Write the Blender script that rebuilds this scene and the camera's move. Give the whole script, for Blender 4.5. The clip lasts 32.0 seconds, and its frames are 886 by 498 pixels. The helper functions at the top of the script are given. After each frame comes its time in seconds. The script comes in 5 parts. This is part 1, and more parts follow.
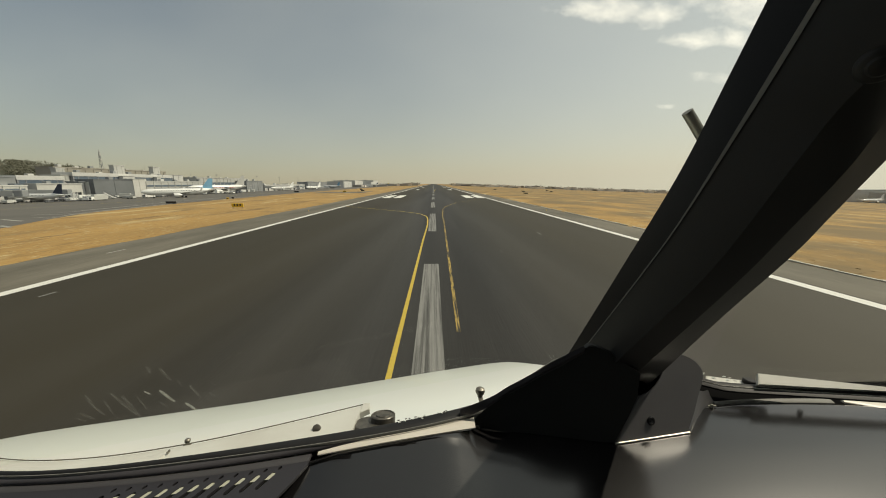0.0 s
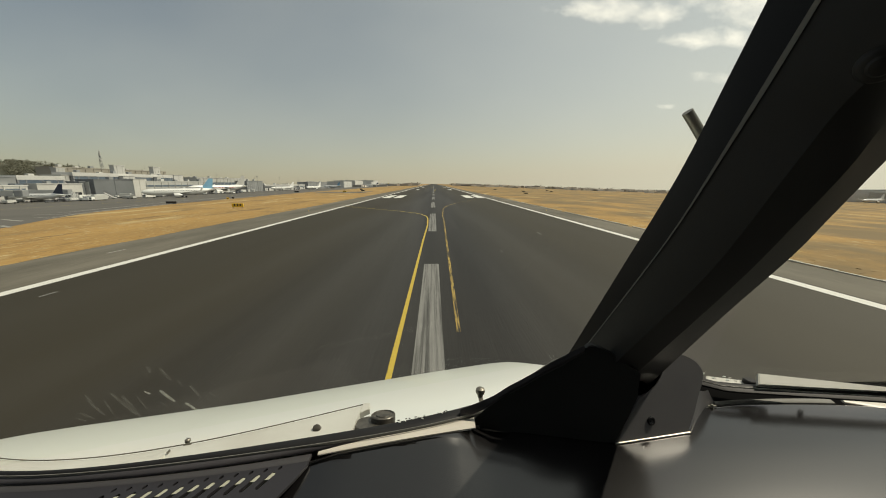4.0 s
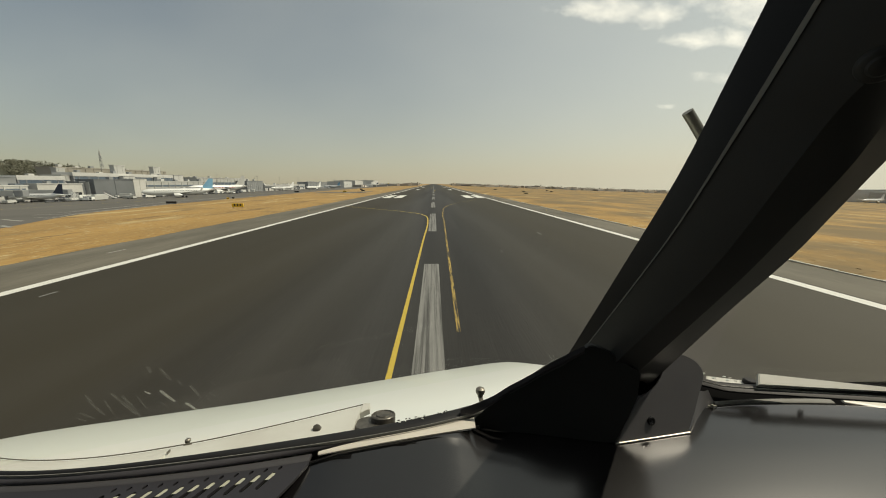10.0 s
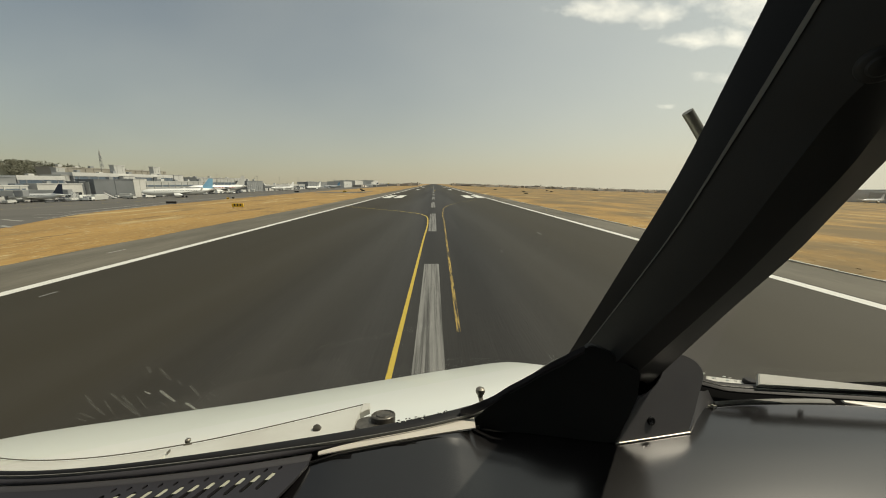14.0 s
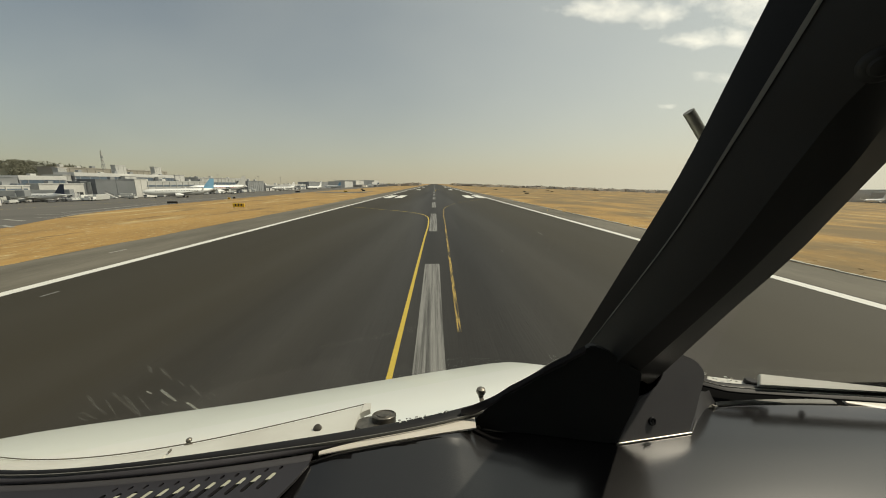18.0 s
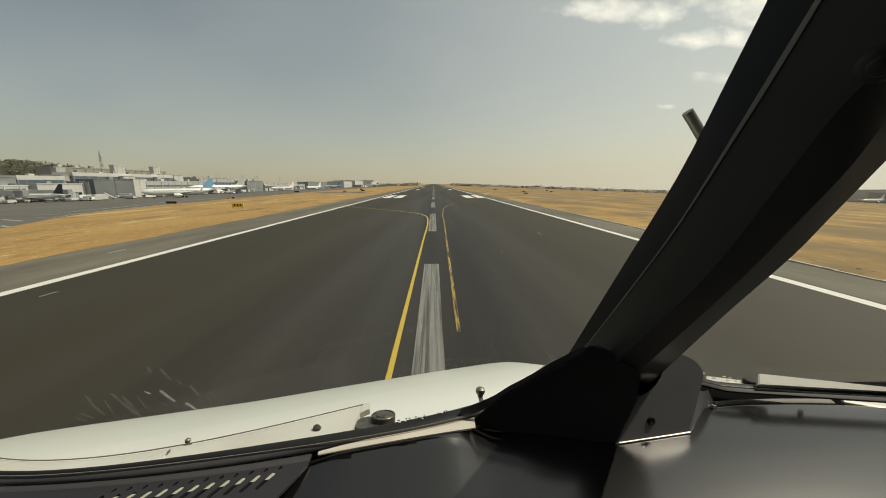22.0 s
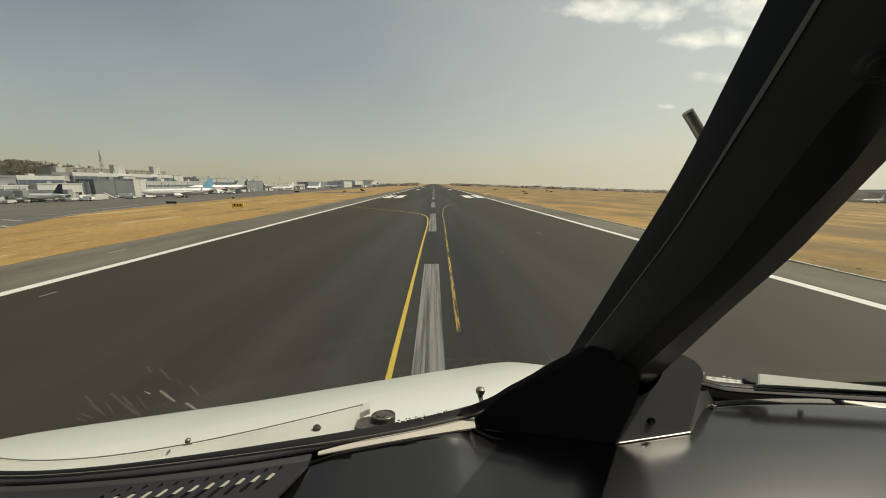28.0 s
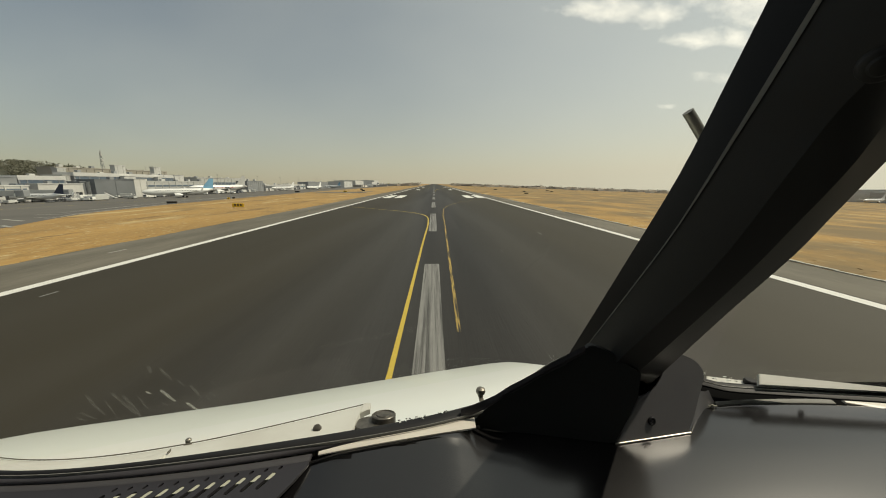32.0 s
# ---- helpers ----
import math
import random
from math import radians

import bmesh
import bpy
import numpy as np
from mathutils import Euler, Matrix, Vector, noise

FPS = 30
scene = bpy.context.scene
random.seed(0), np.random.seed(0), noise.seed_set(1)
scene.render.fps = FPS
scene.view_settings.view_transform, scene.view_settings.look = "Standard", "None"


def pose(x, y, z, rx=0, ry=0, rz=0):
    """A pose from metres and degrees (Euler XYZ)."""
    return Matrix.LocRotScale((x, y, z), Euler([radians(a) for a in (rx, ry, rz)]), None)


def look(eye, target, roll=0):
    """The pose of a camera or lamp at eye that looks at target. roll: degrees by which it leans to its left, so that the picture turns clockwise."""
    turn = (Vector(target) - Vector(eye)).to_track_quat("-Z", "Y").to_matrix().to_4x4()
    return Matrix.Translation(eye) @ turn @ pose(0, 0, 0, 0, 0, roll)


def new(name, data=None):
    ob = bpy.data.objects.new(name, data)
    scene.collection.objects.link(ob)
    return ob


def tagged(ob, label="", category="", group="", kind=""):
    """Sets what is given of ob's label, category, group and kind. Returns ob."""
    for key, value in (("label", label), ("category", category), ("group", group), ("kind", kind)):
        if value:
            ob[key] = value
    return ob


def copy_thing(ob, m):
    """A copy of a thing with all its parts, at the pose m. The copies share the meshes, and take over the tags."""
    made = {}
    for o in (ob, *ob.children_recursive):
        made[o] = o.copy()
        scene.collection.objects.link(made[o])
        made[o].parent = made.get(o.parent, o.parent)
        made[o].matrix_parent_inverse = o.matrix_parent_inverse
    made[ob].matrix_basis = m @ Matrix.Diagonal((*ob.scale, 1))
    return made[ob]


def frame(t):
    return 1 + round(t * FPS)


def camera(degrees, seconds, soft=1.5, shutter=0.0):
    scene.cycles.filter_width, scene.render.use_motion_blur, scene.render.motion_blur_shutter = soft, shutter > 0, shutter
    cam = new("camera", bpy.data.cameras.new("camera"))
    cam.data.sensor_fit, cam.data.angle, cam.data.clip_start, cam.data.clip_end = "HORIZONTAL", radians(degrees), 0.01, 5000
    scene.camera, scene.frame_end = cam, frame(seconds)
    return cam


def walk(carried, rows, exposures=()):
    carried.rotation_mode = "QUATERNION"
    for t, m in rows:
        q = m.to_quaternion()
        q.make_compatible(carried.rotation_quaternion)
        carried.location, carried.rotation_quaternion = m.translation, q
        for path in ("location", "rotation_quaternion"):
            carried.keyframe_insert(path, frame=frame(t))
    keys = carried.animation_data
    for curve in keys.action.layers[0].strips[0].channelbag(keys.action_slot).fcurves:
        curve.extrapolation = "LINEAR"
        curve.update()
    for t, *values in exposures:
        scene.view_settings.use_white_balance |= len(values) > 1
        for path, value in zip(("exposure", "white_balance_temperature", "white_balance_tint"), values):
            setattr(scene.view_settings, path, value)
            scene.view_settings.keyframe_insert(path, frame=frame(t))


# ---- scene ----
# ---------------------------------------------------------------- camera
# The camera is clamped inside the cockpit; the airliner stands on the runway.
EYE = 5.3                       # height of the pilot's eye over the runway
PITCH, YAW = -11.11, -1.55      # it looks a little down and to the right of the runway
cam = camera(106.0, 32.0, soft=1.0)
SHAKE = ((0, -.03), (1, 0), (2, 0), (3, 0), (6, -.04), (7, -.04), (8, -.03), (9, .12), (10, 0), (11, 0), (12, .08),
         (13, -.04), (14, 0), (17, -.03), (18, .12), (19, .12), (20, -.03), (21, 0), (22, 0), (23, -.04), (24, -.02),
         (25, 0), (28, 0), (29, .08), (30, 0), (31, 0), (32, .06))
walk(cam, [(t, pose(0, 0, EYE, 90 + PITCH, 0, YAW + d)) for t, d in SHAKE],
     exposures=[(0, 0.0, 7350, 6), (32, 0.0, 7350, 6)])

# ---------------------------------------------------------------- light
SUN_AZ, SUN_EL = 74.0, 52.0     # degrees to the right of the runway's heading, and up
to_sun = Vector((math.sin(radians(SUN_AZ)) * math.cos(radians(SUN_EL)),
                 math.cos(radians(SUN_AZ)) * math.cos(radians(SUN_EL)), math.sin(radians(SUN_EL))))
sun = new("sun", bpy.data.lights.new("sun", "SUN"))
sun.data.energy, sun.data.angle, sun.data.color = 3.3, radians(0.6), (1.0, 0.95, 0.86)
sun.matrix_world = look(to_sun * 100, (0, 0, 0))

world = bpy.data.worlds.new("sky")
scene.world = world
world.use_nodes = True
wn, wl = world.node_tree.nodes, world.node_tree.links
wn.clear()


def wmath(op, a, b=0.0, c=0.0):
    n = wn.new("ShaderNodeMath")
    n.operation = op
    for i, v in enumerate((a, b, c)):
        if isinstance(v, (int, float)):
            n.inputs[i].default_value = v
        else:
            wl.new(v, n.inputs[i])
    return n.outputs[0]


def wmix(fac, a, b):
    n = wn.new("ShaderNodeMix")
    n.data_type = "RGBA"
    for sock, v in ((n.inputs[0], fac), (n.inputs[6], a), (n.inputs[7], b)):
        if isinstance(v, (int, float)):
            sock.default_value = v
        elif isinstance(v, tuple):
            sock.default_value = (*v, 1)
        else:
            wl.new(v, sock)
    return n.outputs[2]


sky = wn.new("ShaderNodeTexSky")
sky.sky_type, sky.sun_disc = "NISHITA", False
sky.sun_elevation, sky.sun_rotation = radians(SUN_EL), radians(SUN_AZ)
sky.air_density, sky.dust_density, sky.ozone_density, sky.altitude = 1.0, 3.0, 1.0, 2200
co = wn.new("ShaderNodeTexCoord")
sep = wn.new("ShaderNodeSeparateXYZ")
wl.new(co.outputs["Generated"], sep.inputs[0])
dx, dy, dz = sep.outputs
up_ = wmath("MAXIMUM", dz, 0.0)
# city haze: a tan veil, thickest at the horizon, brighter towards the sun
haze = wmath("ADD", wmath("MULTIPLY", wmath("EXPONENT", wmath("MULTIPLY", up_, -4.3)), 0.86), 0.05)
dotn = wn.new("ShaderNodeVectorMath")
dotn.operation = "DOT_PRODUCT"
wl.new(co.outputs["Generated"], dotn.inputs[0])
dotn.inputs[1].default_value = to_sun
glow = wmath("POWER", wmath("MAXIMUM", wmath("MULTIPLY_ADD", dotn.outputs["Value"], 0.72, 0.285), 0.0), 1.7)
haze_colour = wmix(glow, (3.35, 3.0, 2.30), (8.1, 8.1, 7.5))
haze2 = wmath("MINIMUM", wmath("ADD", haze, wmath("MULTIPLY", glow, 0.45)), 1.0)
tint = wn.new("ShaderNodeVectorMath")
tint.operation = "MULTIPLY"
tint.inputs[1].default_value = (0.80, 0.92, 0.92)
wl.new(sky.outputs[0], tint.inputs[0])
veiled = wmix(haze2, tint.outputs[0], haze_colour)
# fair-weather cumulus towards the sun, thin veils elsewhere
fwd = wmath("MAXIMUM", dy, 0.05)
u, v = wmath("DIVIDE", dx, fwd), wmath("DIVIDE", dz, fwd)
comb = wn.new("ShaderNodeCombineXYZ")
wl.new(u, comb.inputs[0]), wl.new(wmath("MULTIPLY", v, 1.9), comb.inputs[1])
nz = wn.new("ShaderNodeTexNoise")
nz.inputs["Scale"].default_value, nz.inputs["Detail"].default_value = 10.5, 8.0
nz.inputs["Roughness"].default_value = 0.57
wl.new(comb.outputs[0], nz.inputs["Vector"])
bank = None
for cu, cv, su, sv, amp in ((0.47, 0.460, 0.13, 0.030, 1.0), (0.61, 0.448, 0.09, 0.028, 0.9), (0.74, 0.388, 0.10, 0.026, 0.9),
                            (0.84, 0.400, 0.05, 0.030, 0.9), (0.79, 0.296, 0.07, 0.020, 0.6), (0.66, 0.215, 0.035, 0.010, 0.5),
                            (0.54, 0.137, 0.06, 0.012, 0.35), (0.92, 0.50, 0.20, 0.10, 0.85), (1.3, 0.6, 0.3, 0.12, 1.0)):
    a = wmath("POWER", wmath("DIVIDE", wmath("SUBTRACT", u, cu), su), 2.0)
    b = wmath("POWER", wmath("DIVIDE", wmath("SUBTRACT", v, cv), sv), 2.0)
    g = wmath("MULTIPLY", wmath("EXPONENT", wmath("MULTIPLY", wmath("ADD", a, b), -1.0)), amp)
    bank = g if bank is None else wmath("MAXIMUM", bank, g)
dens = wmath("ADD", wmath("MULTIPLY", bank, 0.85), wmath("MULTIPLY", wmath("SUBTRACT", nz.outputs[0], 0.5), 1.55))
ramp = wn.new("ShaderNodeMapRange")
ramp.inputs[1].default_value, ramp.inputs[2].default_value = 0.24, 1.0
ramp.clamp = True
wl.new(dens, ramp.inputs[0])
cloud = wmath("MULTIPLY", wmath("MULTIPLY", ramp.outputs[0], wmath("MINIMUM", wmath("MULTIPLY", bank, 4.0), 1.0)), 0.85)
nv = wn.new("ShaderNodeTexNoise")
nv.inputs["Scale"].default_value, nv.inputs["Detail"].default_value = 1.3, 3.0
wl.new(comb.outputs[0], nv.inputs["Vector"])
veil = wmath("MULTIPLY", wmath("MAXIMUM", wmath("SUBTRACT", nv.outputs[0], 0.36), 0.0), 0.35)
sky2 = wmix(veil, veiled, (6.9, 6.9, 6.5))
sky3 = wmix(cloud, sky2, (10.4, 10.25, 10.0))
bg = wn.new("ShaderNodeBackground")
bg.inputs[1].default_value = 0.112
wl.new(sky3, bg.inputs[0])
out = wn.new("ShaderNodeOutputWorld")
wl.new(bg.outputs[0], out.inputs[0])

# ---------------------------------------------------------------- materials


def mat(name, colour, rough=0.6, metal=0.0, second=None, scale=8.0, amount=0.5, fine=0.0, fine_scale=120.0, bump=0.0,
        stretch=(1, 1, 1), coat=0.0, per_object=0.0):
    """A surface of two colours mixed by noise at two scales, with fine relief."""
    m = bpy.data.materials.new(name)
    m.use_nodes = True
    nt = m.node_tree
    n, l = nt.nodes, nt.links
    bsdf = n["Principled BSDF"]
    bsdf.inputs["Roughness"].default_value, bsdf.inputs["Metallic"].default_value = rough, metal
    if coat:
        bsdf.inputs["Coat Weight"].default_value = coat
    tc, mp = n.new("ShaderNodeTexCoord"), n.new("ShaderNodeMapping")
    mp.inputs["Scale"].default_value = stretch
    l.new(tc.outputs["Object"], mp.inputs[0])
    n1 = n.new("ShaderNodeTexNoise")
    n1.inputs["Scale"].default_value, n1.inputs["Detail"].default_value = scale, 6
    l.new(mp.outputs[0], n1.inputs["Vector"])
    n2 = n.new("ShaderNodeTexNoise")
    n2.inputs["Scale"].default_value, n2.inputs["Detail"].default_value = fine_scale, 3
    l.new(mp.outputs[0], n2.inputs["Vector"])
    r = n.new("ShaderNodeMapRange")
    r.inputs[1].default_value, r.inputs[2].default_value = 0.35, 0.68
    l.new(n1.outputs[0], r.inputs[0])
    fac = n.new("ShaderNodeMath")
    fac.operation, fac.use_clamp = "MULTIPLY_ADD", True
    l.new(r.outputs[0], fac.inputs[0])
    fac.inputs[1].default_value = amount
    f2 = n.new("ShaderNodeMath")
    f2.operation = "MULTIPLY_ADD"
    l.new(n2.outputs[0], f2.inputs[0])
    f2.inputs[1].default_value, f2.inputs[2].default_value = fine, -fine * 0.5
    l.new(f2.outputs[0], fac.inputs[2])
    mx = n.new("ShaderNodeMix")
    mx.data_type = "RGBA"
    second = second or tuple(c * 0.8 for c in colour)
    mx.inputs[6].default_value, mx.inputs[7].default_value = (*colour, 1), (*second, 1)
    l.new(fac.outputs[0], mx.inputs[0])
    col = mx.outputs[2]
    if per_object:
        oi, hs, mr = n.new("ShaderNodeObjectInfo"), n.new("ShaderNodeHueSaturation"), n.new("ShaderNodeMapRange")
        mr.inputs[3].default_value, mr.inputs[4].default_value = 1 - per_object, 1 + per_object
        l.new(oi.outputs["Random"], mr.inputs[0])
        l.new(mr.outputs[0], hs.inputs["Value"])
        l.new(col, hs.inputs["Color"])
        col = hs.outputs[0]
    l.new(col, bsdf.inputs["Base Color"])
    if bump:
        b = n.new("ShaderNodeBump")
        b.inputs["Strength"].default_value, b.inputs["Distance"].default_value = bump, 0.02
        l.new(n2.outputs[0], b.inputs["Height"])
        l.new(b.outputs[0], bsdf.inputs["Normal"])
    return m


def paint_mat(name, colour, under, wear=0.5, streak=(3.0, 0.25, 1)):
    """Road paint worn through in streaks along the way of travel."""
    m = mat(name, colour, 0.75, second=tuple(c * 0.85 for c in colour), scale=1.5, amount=0.5)
    n, l = m.node_tree.nodes, m.node_tree.links
    bsdf = n["Principled BSDF"]
    base = bsdf.inputs["Base Color"].links[0].from_socket
    tc, mp = n.new("ShaderNodeTexCoord"), n.new("ShaderNodeMapping")
    mp.inputs["Scale"].default_value = streak
    l.new(tc.outputs["Object"], mp.inputs[0])
    nn = n.new("ShaderNodeTexNoise")
    nn.inputs["Scale"].default_value, nn.inputs["Detail"].default_value = 2.0, 8
    nn.inputs["Roughness"].default_value = 0.7
    l.new(mp.outputs[0], nn.inputs["Vector"])
    r = n.new("ShaderNodeMapRange")
    r.inputs[1].default_value, r.inputs[2].default_value = 0.72 - 0.5 * wear, 0.86 - 0.5 * wear
    l.new(nn.outputs[0], r.inputs[0])
    mx = n.new("ShaderNodeMix")
    mx.data_type = "RGBA"
    l.new(r.outputs[0], mx.inputs[0])
    l.new(base, mx.inputs[6])
    mx.inputs[7].default_value = (*under, 1)
    l.new(mx.outputs[2], bsdf.inputs["Base Color"])
    return m


ASPHALT = (0.0188, 0.0179, 0.0168)
M_RUNWAY = mat("runway_asphalt", ASPHALT, 0.68, second=(0.0570, 0.0550, 0.0510), scale=1.0, amount=0.9, fine=0.35,
               fine_scale=60, bump=0.25, stretch=(0.22, 0.008, 1))


def runway_wear(m):
    """The wheel-polished middle is greyer; the sides keep a brown-olive film of dust."""
    n, l = m.node_tree.nodes, m.node_tree.links
    bsdf = n["Principled BSDF"]
    col = bsdf.inputs["Base Color"].links[0].from_socket
    tc, sx, ab, nn, ad, r, mx = (n.new("ShaderNodeTexCoord"), n.new("ShaderNodeSeparateXYZ"), n.new("ShaderNodeMath"), n.new("ShaderNodeTexNoise"),
                                 n.new("ShaderNodeMath"), n.new("ShaderNodeMapRange"), n.new("ShaderNodeMix"))
    mp = n.new("ShaderNodeMapping")
    mp.inputs["Scale"].default_value = (1, 0.06, 1)
    l.new(tc.outputs["Object"], sx.inputs[0]), l.new(tc.outputs["Object"], mp.inputs[0]), l.new(mp.outputs[0], nn.inputs["Vector"])
    nn.inputs["Scale"].default_value, nn.inputs["Detail"].default_value = 0.25, 5
    ab.operation, ad.operation = "ABSOLUTE", "MULTIPLY_ADD"
    l.new(sx.outputs[0], ab.inputs[0])
    l.new(nn.outputs[0], ad.inputs[0]), l.new(ab.outputs[0], ad.inputs[2])
    ad.inputs[1].default_value = 9.0
    r.inputs[1].default_value, r.inputs[2].default_value, r.inputs[4].default_value = 7.0, 17.0, 0.82
    l.new(ad.outputs[0], r.inputs[0])
    mx.data_type = "RGBA"
    mx.inputs[7].default_value = (0.0370, 0.0300, 0.0170, 1)
    l.new(r.outputs[0], mx.inputs[0]), l.new(col, mx.inputs[6]), l.new(mx.outputs[2], bsdf.inputs["Base Color"])


runway_wear(M_RUNWAY)
M_RUNWAY.node_tree.nodes["Principled BSDF"].inputs["Specular IOR Level"].default_value = 0.25
M_SHOULDER = mat("shoulder_asphalt", (0.092, 0.082, 0.062), 0.9, second=(0.168, 0.152, 0.120), scale=0.5, amount=0.9, fine=0.9,
                 fine_scale=7, bump=0.2, stretch=(0.6, 0.12, 1))
M_APRON = mat("apron_concrete", (0.125, 0.116, 0.102), 0.9, second=(0.095, 0.088, 0.078), scale=0.05, amount=0.9, fine=0.3, fine_scale=2)
M_GRASS = mat("dry_grass", (0.40, 0.240, 0.076), 1.0, second=(0.25, 0.152, 0.052), scale=0.10, amount=0.7, fine=0.9,
              fine_scale=2.2, bump=0.8, stretch=(1.0, 0.35, 1))


def weathered_field(m):
    """Pale trodden streaks and darker brown scrub over the straw; scrub is thicker beyond the runway's far side."""
    n, l = m.node_tree.nodes, m.node_tree.links
    bsdf = n["Principled BSDF"]
    col = bsdf.inputs["Base Color"].links[0].from_socket
    tc = n.new("ShaderNodeTexCoord")
    sx = n.new("ShaderNodeSeparateXYZ")
    l.new(tc.outputs["Object"], sx.inputs[0])
    side = n.new("ShaderNodeMapRange")
    side.inputs[1].default_value, side.inputs[2].default_value, side.inputs[3].default_value, side.inputs[4].default_value = 10, 40, -0.02, 0.13
    l.new(sx.outputs[0], side.inputs[0])
    for k, (scale, stretch, lo, hi, colour, top) in enumerate(((0.22, (1, 0.28, 1), 0.56, 0.66, (0.19, 0.115, 0.042), False),
                                                               (0.16, (1, 0.30, 1), 0.56, 0.65, (0.48, 0.36, 0.17), False), (1.4, (1, 0.5, 1), 0.57, 0.70, (0.50, 0.41, 0.23), False),
                                                               (3.5, (1, 0.7, 1), 0.56, 0.70, (0.17, 0.105, 0.04), False),
                                                               (0.07, (1, 0.75, 1), 0.52, 0.70, (0.17, 0.122, 0.06), True),
                                                               (0.09, (1, 0.4, 1), 0.63, 0.74, (0.21, 0.175, 0.065), False))):
        mp, nn, r, mx = n.new("ShaderNodeMapping"), n.new("ShaderNodeTexNoise"), n.new("ShaderNodeMapRange"), n.new("ShaderNodeMix")
        mp.inputs["Scale"].default_value, mp.inputs["Location"].default_value = stretch, (17.0 * k, 5.0 * k, 0)
        l.new(tc.outputs["Object"], mp.inputs[0]), l.new(mp.outputs[0], nn.inputs["Vector"])
        nn.inputs["Scale"].default_value, nn.inputs["Detail"].default_value, nn.inputs["Roughness"].default_value = scale, 7, 0.62
        r.inputs[1].default_value, r.inputs[2].default_value, r.inputs[4].default_value = lo, hi, 0.92
        src = nn.outputs[0]
        if top:
            ad = n.new("ShaderNodeMath")
            l.new(src, ad.inputs[0]), l.new(side.outputs[0], ad.inputs[1])
            src = ad.outputs[0]
        l.new(src, r.inputs[0])
        mx.data_type = "RGBA"
        mx.inputs[7].default_value = (*colour, 1)
        l.new(r.outputs[0], mx.inputs[0]), l.new(col, mx.inputs[6])
        col = mx.outputs[2]
    l.new(col, bsdf.inputs["Base Color"])


weathered_field(M_GRASS)
M_WHITE_LINE = paint_mat("white_line_paint", (0.68, 0.67, 0.63), ASPHALT, 0.10)
M_WORN_LINE = paint_mat("worn_white_paint", (0.21, 0.207, 0.195), (0.050, 0.049, 0.046), 0.52, (1.9, 0.03, 1))
M_MARK = paint_mat("white_block_paint", (0.72, 0.71, 0.66), ASPHALT, 0.25)
M_YELLOW = paint_mat("yellow_line_paint", (0.50, 0.36, 0.055), ASPHALT, 0.25)
M_YELLOW_WORN = paint_mat("worn_yellow_paint", (0.42, 0.29, 0.07), ASPHALT, 0.55)
M_FAINT = paint_mat("faded_apron_paint", (0.36, 0.35, 0.31), (0.15, 0.142, 0.13), 0.4)
M_NOSE = mat("nose_white_paint", (0.73, 0.765, 0.72), 0.32, second=(0.67, 0.70, 0.655), scale=3, amount=0.4, fine=0.1, coat=0.3)
M_PLATE = mat("plate_bare_metal_paint", (0.575, 0.58, 0.53), 0.42, second=(0.44, 0.42, 0.37), scale=9, amount=0.6, fine=0.2)
M_SEAL = mat("black_rubber", (0.012, 0.012, 0.013), 0.55, second=(0.02, 0.02, 0.02), scale=12, amount=0.6, bump=0.015)
M_FRAME = mat("frame_grey", (0.066, 0.063, 0.070), 0.45, second=(0.054, 0.052, 0.058), scale=20, amount=0.5, fine=0.3, fine_scale=400, bump=0.02)
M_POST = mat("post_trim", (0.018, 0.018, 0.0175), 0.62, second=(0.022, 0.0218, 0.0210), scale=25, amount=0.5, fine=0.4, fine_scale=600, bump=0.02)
# the pillar's left facet: its shade is put into a darker colour
M_EDGE_SHADE = mat("pillar_edge_shade", (0.004, 0.004, 0.0045), 0.6)
M_LIPGREY = mat("grey_lip_and_glint", (0.055, 0.053, 0.056), 0.5, second=(0.045, 0.043, 0.046), scale=20, amount=0.5)
M_LIP = mat("polished_black_lip", (0.02, 0.02, 0.022), 0.22)
M_BEAD = mat("grey_bead", (0.20, 0.20, 0.185), 0.7, second=(0.16, 0.158, 0.145), scale=14, amount=0.7)
M_SHIELD = mat("glareshield_coat", (0.0062, 0.0058, 0.0062), 0.20, second=(0.0070, 0.0066, 0.0069), scale=14, amount=0.5, fine=0.3,
               fine_scale=700)
for key_, val_ in (("IOR", 1.75), ("Specular IOR Level", 0.55)):
    M_SHIELD.node_tree.nodes["Principled BSDF"].inputs[key_].default_value = val_
M_GRILLE = mat("grille_plate_coat", (0.023, 0.0218, 0.0256), 0.5, second=(0.0265, 0.025, 0.029), scale=14, amount=0.5, fine=0.3, fine_scale=700, bump=0.03)
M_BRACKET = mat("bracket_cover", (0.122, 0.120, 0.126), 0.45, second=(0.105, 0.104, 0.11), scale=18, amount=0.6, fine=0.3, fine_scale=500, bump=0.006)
M_TRIM = mat("cream_trim", (0.66, 0.63, 0.56), 0.4, second=(0.52, 0.48, 0.42), scale=12, amount=0.6)
M_BAR = mat("greenish_cream", (0.45, 0.45, 0.36), 0.5, second=(0.36, 0.36, 0.29), scale=12, amount=0.6)
M_STEEL = mat("dull_steel", (0.42, 0.40, 0.36), 0.35, 1.0, second=(0.25, 0.24, 0.21), scale=60, amount=0.6)
M_DULL = mat("dull_grey_metal", (0.24, 0.225, 0.19), 0.45, 0.6, second=(0.12, 0.115, 0.10), scale=40, amount=0.7)
M_BOSS = mat("stained_steel", (0.15, 0.14, 0.12), 0.4, 0.5, second=(0.05, 0.048, 0.042), scale=70, amount=0.9)
